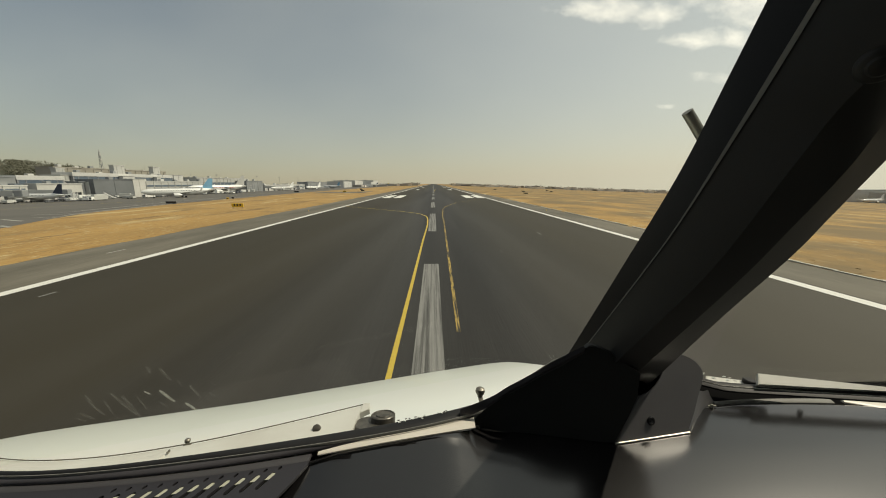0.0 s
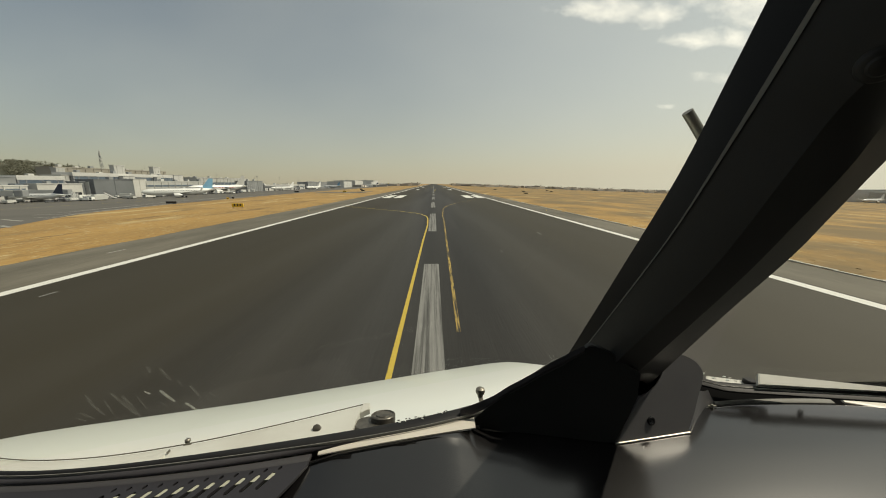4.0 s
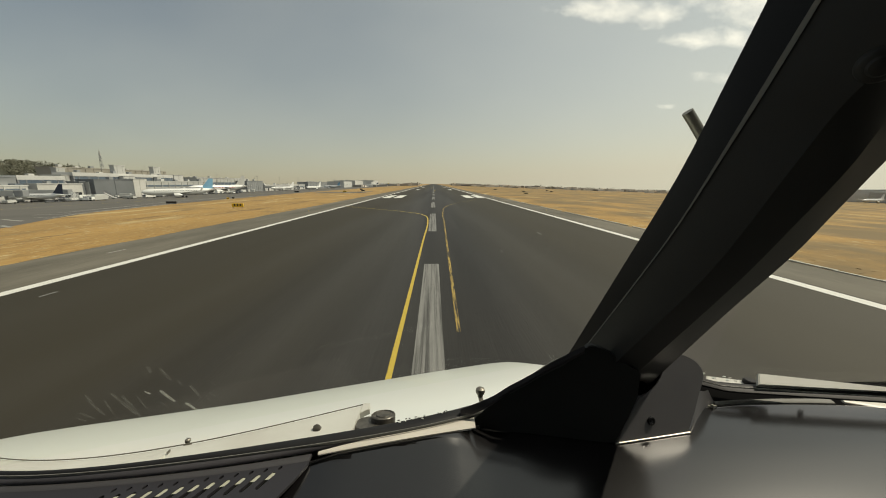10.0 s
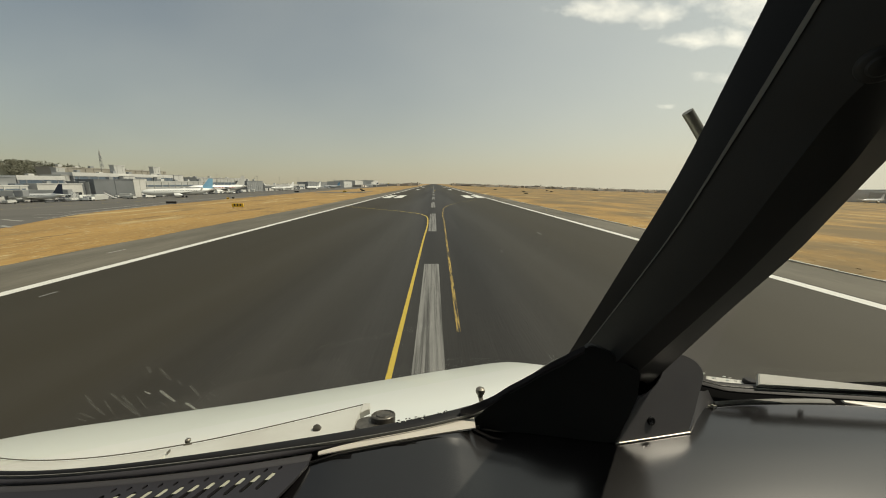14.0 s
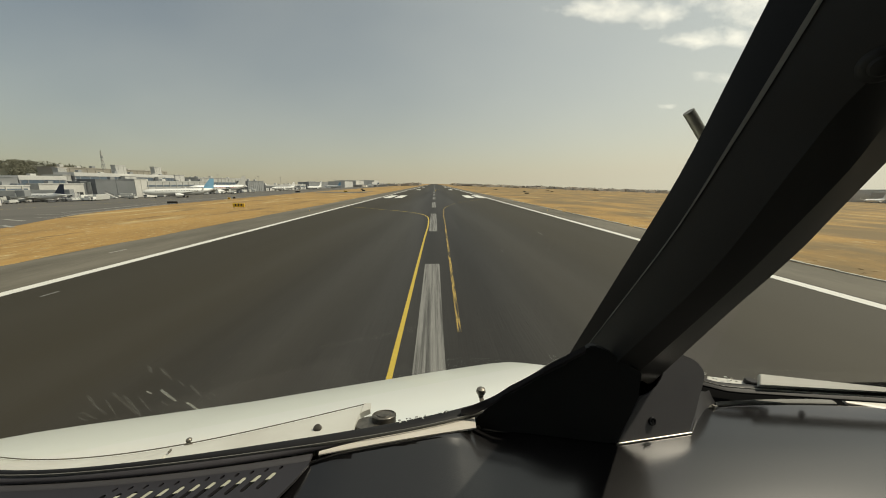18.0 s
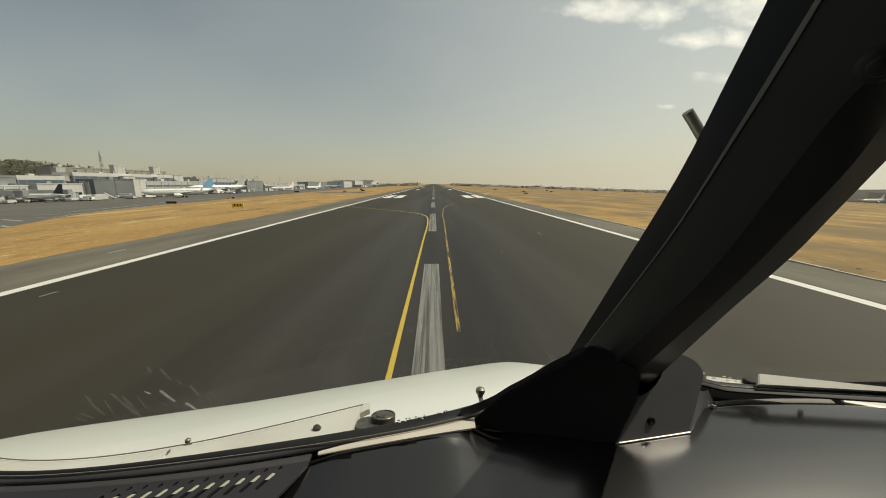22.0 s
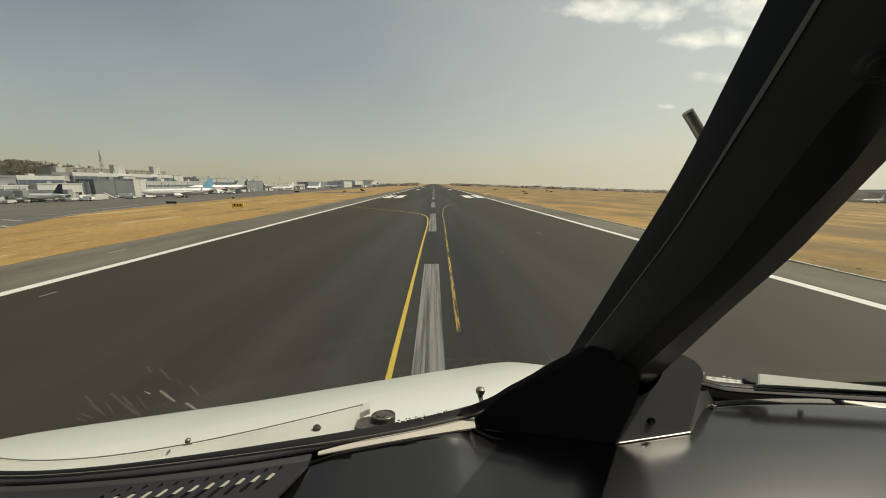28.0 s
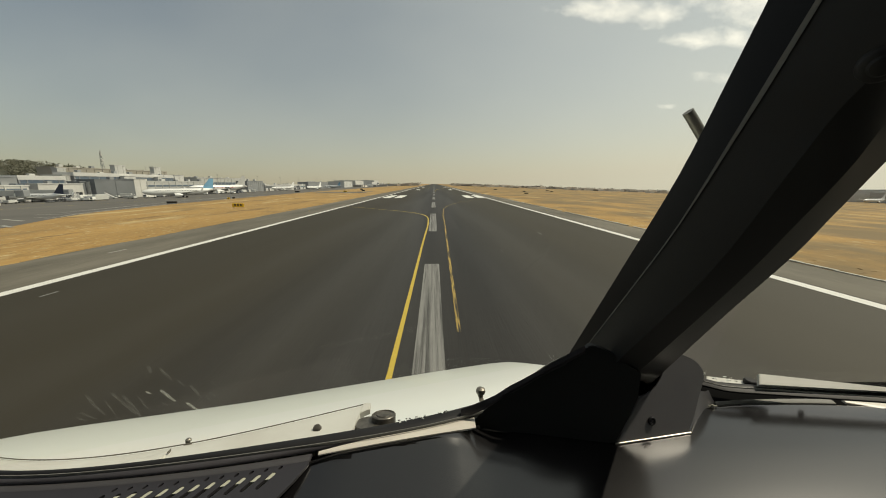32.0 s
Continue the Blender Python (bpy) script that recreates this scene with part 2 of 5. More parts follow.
# near-black without gloss: stands in for shade in the gaps and the notch
M_GAP_SHADE = mat("gap_shade_black", (0.008, 0.008, 0.008), 0.8)
for m_, s_ in ((M_GAP_SHADE, 0.0), (M_EDGE_SHADE, 0.08), (M_POST, 0.35), (M_FRAME, 0.3), (M_SEAL, 0.25)):
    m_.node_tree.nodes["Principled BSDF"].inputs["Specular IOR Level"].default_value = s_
M_LINER = mat("cabin_liner", (0.20, 0.20, 0.19), 0.8, second=(0.17, 0.17, 0.16), scale=6)

# ---------------------------------------------------------------- mesh helpers


def obj(name, bm, material, parent=None, smooth=False, m=None):
    me = bpy.data.meshes.new(name)
    bmesh.ops.recalc_face_normals(bm, faces=bm.faces)
    bm.to_mesh(me)
    bm.free()
    for mt in (material if isinstance(material, (list, tuple)) else [material]):
        me.materials.append(mt)
    if smooth:
        for p in me.polygons:
            p.use_smooth = True
        me.set_sharp_from_angle(angle=radians(38))
    ob = new(name, me)
    if parent:
        ob.parent = parent
    if m is not None:
        ob.matrix_basis = m
    return ob


def part(name, bm, material, parent, label="", smooth=False, m=None):
    ob = obj(name, bm, material, parent, smooth, m)
    return tagged(ob, label) if label else ob


def empty(name, m=Matrix()):
    ob = new(name)
    ob.matrix_basis = m
    return ob


def add_box(bm, x0, x1, y0, y1, z0, z1, bevel=0.0, slot=0):
    vs = [bm.verts.new((x, y, z)) for z in (z0, z1) for x, y in ((x0, y0), (x1, y0), (x1, y1), (x0, y1))]
    fs = [bm.faces.new([vs[i] for i in f]) for f in ((3, 2, 1, 0), (4, 5, 6, 7), (0, 1, 5, 4), (1, 2, 6, 5), (2, 3, 7, 6), (3, 0, 4, 7))]
    for f in fs:
        f.material_index = slot
    if bevel:
        bmesh.ops.bevel(bm, geom=list({e for f in fs for e in f.edges}), offset=bevel, segments=2, affect="EDGES", profile=0.6)
    return bm


def box(x0, x1, y0, y1, z0, z1, bevel=0.0):
    return add_box(bmesh.new(), x0, x1, y0, y1, z0, z1, bevel)


def add_lathe(bm, rings, n=16, caps=True, axis="z"):
    """Rings of (place along the axis, radius) turned about it."""
    turn = {"z": lambda a, b, h: (a, b, h), "y": lambda a, b, h: (a, h, b), "x": lambda a, b, h: (h, a, b)}[axis]
    rows = []
    for h, r in rings:
        rows.append([bm.verts.new(turn(r * math.cos(2 * math.pi * i / n), r * math.sin(2 * math.pi * i / n), h)) for i in range(n)])
    for a, b in zip(rows, rows[1:]):
        for i in range(n):
            bm.faces.new((a[i], a[(i + 1) % n], b[(i + 1) % n], b[i]))
    if caps:
        bm.faces.new(rows[0][::-1]), bm.faces.new(rows[-1])
    return bm


def lathe(rings, n=16, axis="z"):
    return add_lathe(bmesh.new(), rings, n, True, axis)


def skin(rows, closed=False):
    """A sheet through rows of points; closed joins each row's ends and caps the first and last."""
    bm = bmesh.new()
    g = [[bm.verts.new(p) for p in r] for r in rows]
    k = len(g[0])
    for a, b in zip(g, g[1:]):
        for i in range(k if closed else k - 1):
            j = (i + 1) % k
            bm.faces.new((a[i], a[j], b[j], b[i]))
    if closed:
        bm.faces.new(g[0][::-1]), bm.faces.new(g[-1])
    return bm


def poly(c, x):
    r = 0.0
    for a in c:
        r = r * x + a
    return r


def ribbon(x0, x1, far, zf, near, zn, crown=0.003, depth=0.02, n=40):
    """A solid strip between two plan curves (polynomials of x), with a rounded top."""
    rows = []
    for i in range(n + 1):
        x = x0 + (x1 - x0) * i / n
        yf, yn = poly(far, x), poly(near, x)
        pts = [(x, yf, zf - depth), (x, yf, zf - crown)]
        for k, s in ((0.12, 0.6), (0.3, 0.95), (0.5, 1.0), (0.7, 0.95), (0.88, 0.6)):
            pts.append((x, yf + (yn - yf) * k, zf + (zn - zf) * k - crown + crown * s))
        pts += [(x, yn, zn - crown), (x, yn, zn - depth)]
        rows.append(pts)
    return skin(rows, True)


def plate(points, back, bevel=0.002):
    """A flat outline given thickness along the vector back, with softened edges."""
    bm = bmesh.new()
    a = [bm.verts.new(p) for p in points]
    b = [bm.verts.new(Vector(p) + Vector(back)) for p in points]
    bm.faces.new(a), bm.faces.new(b[::-1])
    edges = []
    for i in range(len(a)):
        j = (i + 1) % len(a)
        bm.faces.new((a[i], b[i], b[j], a[j]))
    if bevel:
        edges = [e for e in bm.edges if (e.verts[0] in a and e.verts[1] in a)]
        bmesh.ops.bevel(bm, geom=edges, offset=bevel, segments=2, affect="EDGES")
    return bm


def path_tube(pts, r, n=8):
    rows = []
    for i, p in enumerate(pts):
        d = (Vector(pts[min(i + 1, len(pts) - 1)]) - Vector(pts[max(i - 1, 0)])).normalized()
        s = d.cross(Vector((0.3, 0.2, 1))).normalized()
        t = d.cross(s)
        rows.append([Vector(p) + r * (math.cos(2 * math.pi * k / n) * s + math.sin(2 * math.pi * k / n) * t) for k in range(n)])
    return skin(rows, True)


def curve_at(pts, n, extra=0.0):
    """n points of a smooth curve through pts, carried on past its end by extra of its last span."""
    p = [Vector(q) for q in pts]
    p.append(p[-1] + (p[-1] - p[-2]) * (1 + extra))
    p.insert(0, p[0] * 2 - p[1])
    last = p[-1] + (p[-1] - p[-2])
    p.append(last)
    out, segs = [], len(p) - 3
    for i in range(n):
        s = segs * i / (n - 1)
        k = min(int(s), segs - 1)
        f = s - k
        a, b, c, d = p[k:k + 4]
        out.append(0.5 * ((2 * b) + (c - a) * f + (2 * a - 5 * b + 4 * c - d) * f * f + (3 * b - a - 3 * c + d) * f ** 3))
    return out


# ---------------------------------------------------------------- the lie of the land
FLAT, FALL_L, FALL_R = 34.0, 0.025, 0.035     # the runway stands on a flat bank; the field falls away on both sides


def gz(x):
    if x < -FLAT:
        return -FALL_L * (-x - FLAT)
    if x > FLAT:
        return -FALL_R * (x - FLAT)
    return 0.0


def land(name, xs, ys, material, lift=0.0, label="", category="ground"):
    bm = skin([[(x, y, gz(x) + lift) for x in xs] for y in ys])
    return tagged(obj(name, bm, material), label, category, kind="structure")


land("ground", (-4500, -2500, -1200, -600, -300, -150, -FLAT, 0, FLAT, 150, 300, 600, 1200, 2500, 4500),
     (-1500, -600, -100, 100, 400, 1000, 2000, 3200, 4600), M_GRASS, -0.012, "dry golden grass field beside the runway", "grass field")
shoulder = land("runway_shoulder", (-28.6, -26, 0, 22, 24.6), [-420 + 60 * i for i in range(60)], M_SHOULDER, -0.006,
                "weathered grey-brown asphalt shoulder along the runway", "pavement")
runway = land("runway", (-21.4, -8, 0, 8, 20.1), [-420 + 60 * i for i in range(58)], M_RUNWAY, 0.0,
              "dark worn asphalt runway with rubber marks", "runway")


def mark(name, x0, x1, y0, y1, material, parent=runway, z=0.004, label=""):
    bm = bmesh.new()
    add_box(bm, x0, x1, y0, y1, z - 0.003, z)
    return part(name, bm, material, parent, label)


for s in (-1, 1):
    mark("edge_line", (-21.1 if s < 0 else 19.6) - 0.36, (-21.1 if s < 0 else 19.6) + 0.36, -330, 2600, M_WHITE_LINE, label="long white painted runway edge line")
    for k in range(6):
        x = s * (2.7 + 3.0 * k)
        mark("threshold_stripe", x - 0.9, x + 0.9, -320, -290, M_MARK)
    for k in range(4):
        x = s * (11.0 + 2.9 * k)
        mark("touchdown_stripe", x - 0.9, x + 0.9, -176, -152, M_MARK)
    mark("aiming_block", s * 14.5 - 4.5, s * 14.5 + 4.5, -62, -8, M_MARK)
    for y, xs in ((126, (13.7, 18.0)), (276, (13.7,)), (420, (13.7,))):
        for x in xs:
            mark("touchdown_stripe", s * x - 1.5, s * x + 1.5, y, y + 27, M_MARK)
for x0, strokes in ((-2.5, ((0, 1, -20, -6), (1, 5, -20, -17.6))),
                    (-7.0, ((0, 1, 0, 15), (4, 5, 0, 15), (1, 4, 0, 2.4), (1, 4, 12.6, 15))),
                    (2.0, ((0, 5, 12.6, 15), (0, 1, 6.4, 12.6), (1, 5, 6.4, 8.6), (4, 5, 2.4, 6.4), (0, 5, 0, 2.4)))):
    for a, b, c, d in strokes:     # the runway's number, 05, and its letter L
        mark("number_stroke", x0 + a, x0 + b, -266 + c, -266 + d, M_MARK, label="white stroke of the painted runway number")
mark("threshold_bar", -20.7, 19.2, -330, -327, M_MARK)
for s in (-1, 1):          # the same markings for landing the other way
    for k in range(6):
        x = s * (2.7 + 3.0 * k)
        mark("threshold_stripe", x - 0.9, x + 0.9, 2380, 2410, M_MARK)
    for y, n in ((2240, 3), (1940, 2), (1790, 1)):
        for k in range(n):
            x = s * (11.0 + 2.9 * k)
            mark("touchdown_stripe", x - 0.9, x + 0.9, y, y + 24, M_MARK)
    mark("aiming_block", s * 12.5 - 3.5, s * 12.5 + 3.5, 2060, 2110, M_MARK)
for k in range(-8, 60):
    y = -0.6 + 38 * k
    mark("centre_dash", -0.66, 0.30, y, y + 22.4, M_WORN_LINE if k >= -3 else M_MARK, label="worn white runway centre line dash")


def bent_line(name, pts, w, material, label):
    """A painted line that follows a smooth curve over the runway."""
    q = curve_at([(x, y, 0.006) for x, y in pts], 80, -1.0)
    rows = []
    for k, v in enumerate(q):
        d = (q[min(k + 1, 79)] - q[max(k - 1, 0)])
        s = Vector((-d.y, d.x, 0)).normalized() * w / 2
        rows.append([v - s, v + s, v + s - Vector((0, 0, 0.003)), v - s - Vector((0, 0, 0.003))])
    return part(name, skin(rows, True), material, runway, label)


bent_line("exit_line", ((-1.35, 2), (-1.25, 12), (-1.05, 30), (-0.85, 46), (-1.5, 56), (-4.6, 63), (-12, 71), (-21, 80)), 0.17, M_YELLOW, "yellow line curving off to a taxiway")
bent_line("exit_line", ((0.88, 11.3), (1.1, 26), (1.4, 45), (1.6, 60), (2.8, 78), (8, 98), (20, 124)), 0.15, M_YELLOW_WORN, "worn yellow line curving off to a taxiway")
bent_line("exit_line", ((0.7, 236), (0.8, 262), (2.0, 300), (7, 340), (20, 395)), 0.22, M_YELLOW, "yellow line curving off to a taxiway")
bent_line("exit_line", ((-20.5, 330), (-6, 385), (-1.4, 430), (-1.3, 470)), 0.22, M_YELLOW, "yellow line curving onto the runway")


sr = random.Random(8)
for k in range(6):
    x, y = sr.choice((-1, 1)) * sr.uniform(4, 19), sr.uniform(12, 70)
    mark("scuff", x, x + sr.uniform(0.05, 0.16), y, y + sr.uniform(0.3, 1.6), M_WORN_LINE, z=0.0065, label="pale scuff on the asphalt")


M_GLASS = bpy.data.materials.new("windshield_glass")
M_GLASS.use_nodes = True
gn, gl = M_GLASS.node_tree.nodes, M_GLASS.node_tree.links
gn.remove(gn["Principled BSDF"])
g_t, g_g, g_m, g_f, g_p, g_s = (gn.new("ShaderNodeBsdfTransparent"), gn.new("ShaderNodeBsdfGlossy"), gn.new("ShaderNodeMixShader"), gn.new("ShaderNodeLayerWeight"),
                                gn.new("ShaderNodeMath"), gn.new("ShaderNodeMath"))
g_t.inputs[0].default_value = (0.97, 0.985, 0.96, 1)
g_g.inputs["Roughness"].default_value = 0.03
g_p.operation, g_s.operation = "POWER", "MULTIPLY_ADD"
g_p.inputs[1].default_value, g_s.inputs[1].default_value, g_s.inputs[2].default_value = 4.0, 0.10, 0.008
gl.new(g_f.outputs["Facing"], g_p.inputs[0]), gl.new(g_p.outputs[0], g_s.inputs[0]), gl.new(g_s.outputs[0], g_m.inputs[0])
gl.new(g_t.outputs[0], g_m.inputs[1]), gl.new(g_g.outputs[0], g_m.inputs[2])
gl.new(g_m.outputs[0], gn["Material Output"].inputs[0])


def smear_mat(name, strength):
    m = bpy.data.materials.new(name)
    m.use_nodes = True
    n, l = m.node_tree.nodes, m.node_tree.links
    t, mx, tl, add = n.new("ShaderNodeBsdfTransparent"), n.new("ShaderNodeMixShader"), n.new("ShaderNodeBsdfTranslucent"), n.new("ShaderNodeAddShader")
    n["Principled BSDF"].inputs["Base Color"].default_value = (0.5, 0.5, 0.45, 1)
    tl.inputs[0].default_value = (0.5, 0.5, 0.45, 1)
    mx.inputs[0].default_value = strength
    l.new(n["Principled BSDF"].outputs[0], add.inputs[0]), l.new(tl.outputs[0], add.inputs[1])
    l.new(t.outputs[0], mx.inputs[1]), l.new(add.outputs[0], mx.inputs[2]), l.new(mx.outputs[0], n["Material Output"].inputs[0])
    return m


M_SMEAR, M_STREAK = smear_mat("dried_smear", 0.034), smear_mat("insect_streak", 0.21)

# ---------------------------------------------------------------- the airliner round the camera (its numbers run from the pilot's eye)
COCKPIT = Matrix.Translation((0, 0, EYE))


def nose_z(x, y):
    a = math.sqrt((x - 0.31) ** 2 + 0.0016)
    z = -0.46 - 0.03 * (y - 0.6) - 0.35 * abs(y - 0.45) ** 1.76 - 0.16 * a ** 1.05
    z += 0.034 * max(0.0, 0.31 - x - 1.12) ** 1.15
    return z - 1.6 * max(0.0, a - 2.3) ** 2


nose = tagged(empty("aircraft_nose", COCKPIT), "white painted airliner nose outside the windshield", "aircraft nose", kind="structure")
NOSE_X, NOSE_Y = 2.6, 2.9
rows = []
for i in range(57):
    th = math.pi * i / 56
    row = []
    for k in range(34):
        s = 0.02 + 0.98 * k / 33
        x, y = 0.31 + NOSE_X * s * math.cos(th), 0.36 + NOSE_Y * s * math.sin(th)
        row.append((x, y, nose_z(x, y) - 9.0 * max(0.0, s - 0.84) ** 2))
    x1, y1, z1 = row[-1]
    for f, g in ((0.99, 0.35), (0.93, 0.62), (0.78, 0.84), (0.5, 0.97), (0.1, 1.0)):
        row.append((0.31 + (x1 - 0.31) * f, 0.36 + (y1 - 0.36) * f, z1 + (-3.25 - z1) * g))
    rows.append(row)
part("nose_skin", skin(rows), M_NOSE, nose, "glossy white nose skin", True)
# retaining plate along the windshield's foot, with its cut-out end
P_TOP = (-0.9282, -0.4647, 0.2965, 0.5599)
S_FAR = (1.4767, 1.3296, 0.5324, 0.3067, 0.4744)
S_NEAR = (1.281, 1.258, 0.5667, 0.2889, 0.4529)
F_NEAR = (-0.0671, 0.2375, 0.315, 0.4571)
G_FAR = (0.3996, 0.403, 0.4835)
part("retaining_plate", ribbon(-0.64, -0.125, P_TOP, -0.375, S_FAR, -0.366, 0.002, 0.03), M_PLATE, nose, "pale metal retaining plate", True)
part("plate_end", plate([(-0.125, 0.5195, -0.374), (-0.1125, 0.521, -0.374), (-0.1105, 0.505, -0.374), (-0.118, 0.500, -0.374), (-0.125, 0.495, -0.374)],
                        (0, 0, -0.01), 0.001), M_PLATE, nose)
part("plate_joint", ribbon(-0.64, -0.118, (*P_TOP[:3], P_TOP[3] + 0.0004), -0.3740, P_TOP, -0.3738, 0.0002, 0.002), M_DULL, nose, "thin dark joint")
up_edge = tuple(k + d for k, d in zip(S_FAR, (0, 0, 0, 0, 0.013)))
part("lower_step", ribbon(-0.64, -0.372, up_edge, -0.3660, tuple(k + d for k, d in zip(S_FAR, (0, 0, 0, 0, 0.0015))), -0.3635, 0.001, 0.004), M_PLATE, nose, "raised step of the plate", True)
part("step_joint", box(-0.372, -0.3712, 0.4095, 0.4155, -0.369, -0.3655), M_DULL, nose)
part("wiper_boss", lathe([(-0.05, 0.0195), (-0.0012, 0.0195), (0.0, 0.0185), (0.0004, 0.0170), (-0.0012, 0.0160), (-0.0012, 0.0120), (0.0004, 0.0110), (0.0006, 0.006)], 32), M_BOSS, nose,
     "round dull steel wiper boss", True, pose(-0.0840, 0.484, -0.3685, -16, 0, 0))
part("wiper_stop", lathe([(-0.04, 0.0235), (-0.0012, 0.0235), (0.0, 0.0225), (0.0004, 0.0150)], 28), M_BOSS, nose, "lower round steel boss", True, pose(-0.1050, 0.472, -0.3740, -14, 0, 0))
bm = lathe([(-0.006, 0.0050), (-0.002, 0.0050), (0.0, 0.0075), (0.004, 0.0088), (0.009, 0.0075), (0.012, 0.003)], 18)
add_box(bm, -0.004, 0.004, -0.030, 0.003, -0.008, -0.004, 0.001)
part("knob", bm, M_DULL, nose, "round metal knob on a short arm", True, Matrix.Translation((0.084, 0.553, -0.381)))
bm = lathe([(-0.008, 0.002), (0.0, 0.002), (0.001, 0.0040), (0.004, 0.0038), (0.0055, 0.002)], 12)
add_box(bm, -0.005, 0.005, -0.008, 0.0, -0.006, -0.002, 0.001)
part("stud", bm, M_DULL, nose, "small dark metal stud", True, Matrix.Translation((-0.368, 0.443, -0.378)))
part("bolt_head", lathe([(-0.006, 0.0060), (0.0008, 0.0060), (0.0013, 0.0048)], 18), M_BOSS, nose, "flat dull grey bolt head", True, pose(-0.1806, 0.4520, -0.3668, 40, 0, 0))
rng = random.Random(4)
for i in range(16):        # small pale plates put in for the white glitter on the seal
    x = -0.06 + 0.085 * rng.random()
    part("bright_speck", box(-0.0022 * rng.random() - 0.0006, 0.0018, -0.0006, 0.0008, 0, 0.0012), M_NOSE if i % 3 else M_STEEL, nose, "", False,
         pose(x, poly(S_FAR, x) - 0.0005 - 0.007 * rng.random() ** 2, -0.3603, 0, 0, rng.uniform(-40, 40)))
# the same fittings in front of the other windshield
R_FAR, R_MID = (-0.1, 0.03, 0.5885), (-0.1, 0.03, 0.5745)
bm = plate([(0.5912, 0.5383, -0.34), (0.918, 0.4786, -0.352), (0.9328, 0.4898, -0.362), (0.5776, 0.5221, -0.352)], (0, 0.004, -0.006), 0.001)
part("retaining_plate", bm, M_PLATE, nose, "pale metal retaining plate")
for x, r in ((0.5876, 0.0105), (0.6153, 0.0105)):
    part("wiper_boss", lathe([(-0.004, r), (0.002, r), (0.004, r * 0.8)], 24), M_SEAL, nose, "black wiper boss", True, Matrix.Translation((x, 0.548, -0.3625)))
part("stud", lathe([(-0.02, 0.004), (0.004, 0.004), (0.007, 0.002)], 12), M_STEEL, nose, "", True, Matrix.Translation((0.662, 0.520, -0.3570)))
part("plate_end", plate([(0.5272, 0.5752, -0.3665), (0.6120, 0.5495, -0.3665), (0.5960, 0.5335, -0.3665), (0.512, 0.5567, -0.3665)], (0, 0, -0.006), 0.001), M_PLATE, nose)
part("ice_probe", path_tube([(0.585, 0.80, 0.162), (0.600, 0.80, 0.1435), (0.66, 0.80, 0.066), (0.70, 0.80, 0.0)], 0.0118, 16), M_DULL, nose,
     "short steel ice probe", True)
# more small pale plates in place of reflection specks along this seal
for i in range(14):
    x = 0.50 + 0.06 * rng.random()
    part("bright_speck", box(-0.004 * rng.random() - 0.001, 0.003, -0.0006, 0.0008, 0, 0.0010), M_NOSE if i % 3 else M_STEEL, nose, "", False,
         pose(x, 0.5440 - 0.145 * (x - 0.545) + 0.014 * rng.random() + (0.018 if x < 0.52 else 0.0), -0.3585, 0, 0, rng.uniform(-30, 15)))
# hull behind the cockpit, and its nose wheel
hull = tagged(empty("fuselage", COCKPIT), "white airliner fuselage standing on its nose wheel", "aircraft", kind="structure")
bm = bmesh.new()
add_lathe(bm, [(-1.05, 2.15), (-1.6, 2.22), (-3.0, 2.25), (-14, 2.25)], 40, False, "y")
part("hull", bm, M_NOSE, hull, "", True, Matrix.Translation((0.31, 0, -1.0)))
rows = [[(0.31 + 2.45 * math.cos(t), y, max(-0.55, -1.0 + 2.25 * math.sin(t)) if math.sin(t) > 0 else -1.0 + 2.25 * math.sin(t)) for t in [math.pi * k / 24 for k in range(22, 52)]] for y in (0.37, -0.3, -1.05)]
part("belly", skin([[(x, y, z) for x, y, z in r] for r in rows]), M_NOSE, hull, "", True)
part("strut", lathe([(-4.95, 0.07), (-2.6, 0.09)], 14), M_STEEL, hull, "", True, Matrix.Translation((0.31, -3.2, 0)))
for s in (-0.22, 0.22):
    part("tyre", lathe([(-0.1, 0.30), (-0.09, 0.36), (0, 0.385), (0.09, 0.36), (0.1, 0.30)], 24, "x"), M_SEAL, hull, "", True,
         Matrix.Translation((0.31 + s, -3.2, -EYE + 0.385)))

# windshield frames: rubber seal, grey frame, near-black sheets that paint the gap's shade
wf = tagged(empty("windshield_frame", COCKPIT), "black rubber seal and grey frame along the windshield's foot", "window frame", kind="structure")
part("seal", ribbon(-0.66, 0.272, S_FAR, -0.360, S_NEAR, -0.360, 0.003, 0.006, 60), M_SEAL, wf, "black rubber seal", True)
part("sill", ribbon(-0.66, 0.235, tuple(S_NEAR), -0.362, (0, *F_NEAR), -0.366, 0.0015, 0.004, 60), M_FRAME, wf, "dark grey metal sill", True)
# the sill's thin highlight, put in as a pale strip
part("sill_edge", ribbon(-0.64, 0.22, tuple(a - b for a, b in zip(S_NEAR, (0, 0, 0, 0, 0.0012))), -0.3600, tuple(a - b for a, b in zip(S_NEAR, (0, 0, 0, 0, 0.0024))),
                         -0.3600, 0.0006, 0.004, 50), M_BEAD, wf, "thin highlight of the sill's edge, coloured pale", True)
part("gap_shade_sheet", ribbon(-0.66, 0.24, (*F_NEAR[:3], F_NEAR[3] + 0.004), -0.398, (*F_NEAR[:3], F_NEAR[3] - 0.055), -0.405, 0.001, 0.02), M_GAP_SHADE, wf, "near-black sheet for the gap's shade")
part("under_shade_sheet", ribbon(-0.66, 0.27, tuple(k + d for k, d in zip(S_FAR, (0, 0, 0, 0, 0.03))), -0.402, (0, 0, 0, 0, 0.2), -0.48, 0.001, 0.01), M_GAP_SHADE, wf, "near-black sheet for the shade underneath")
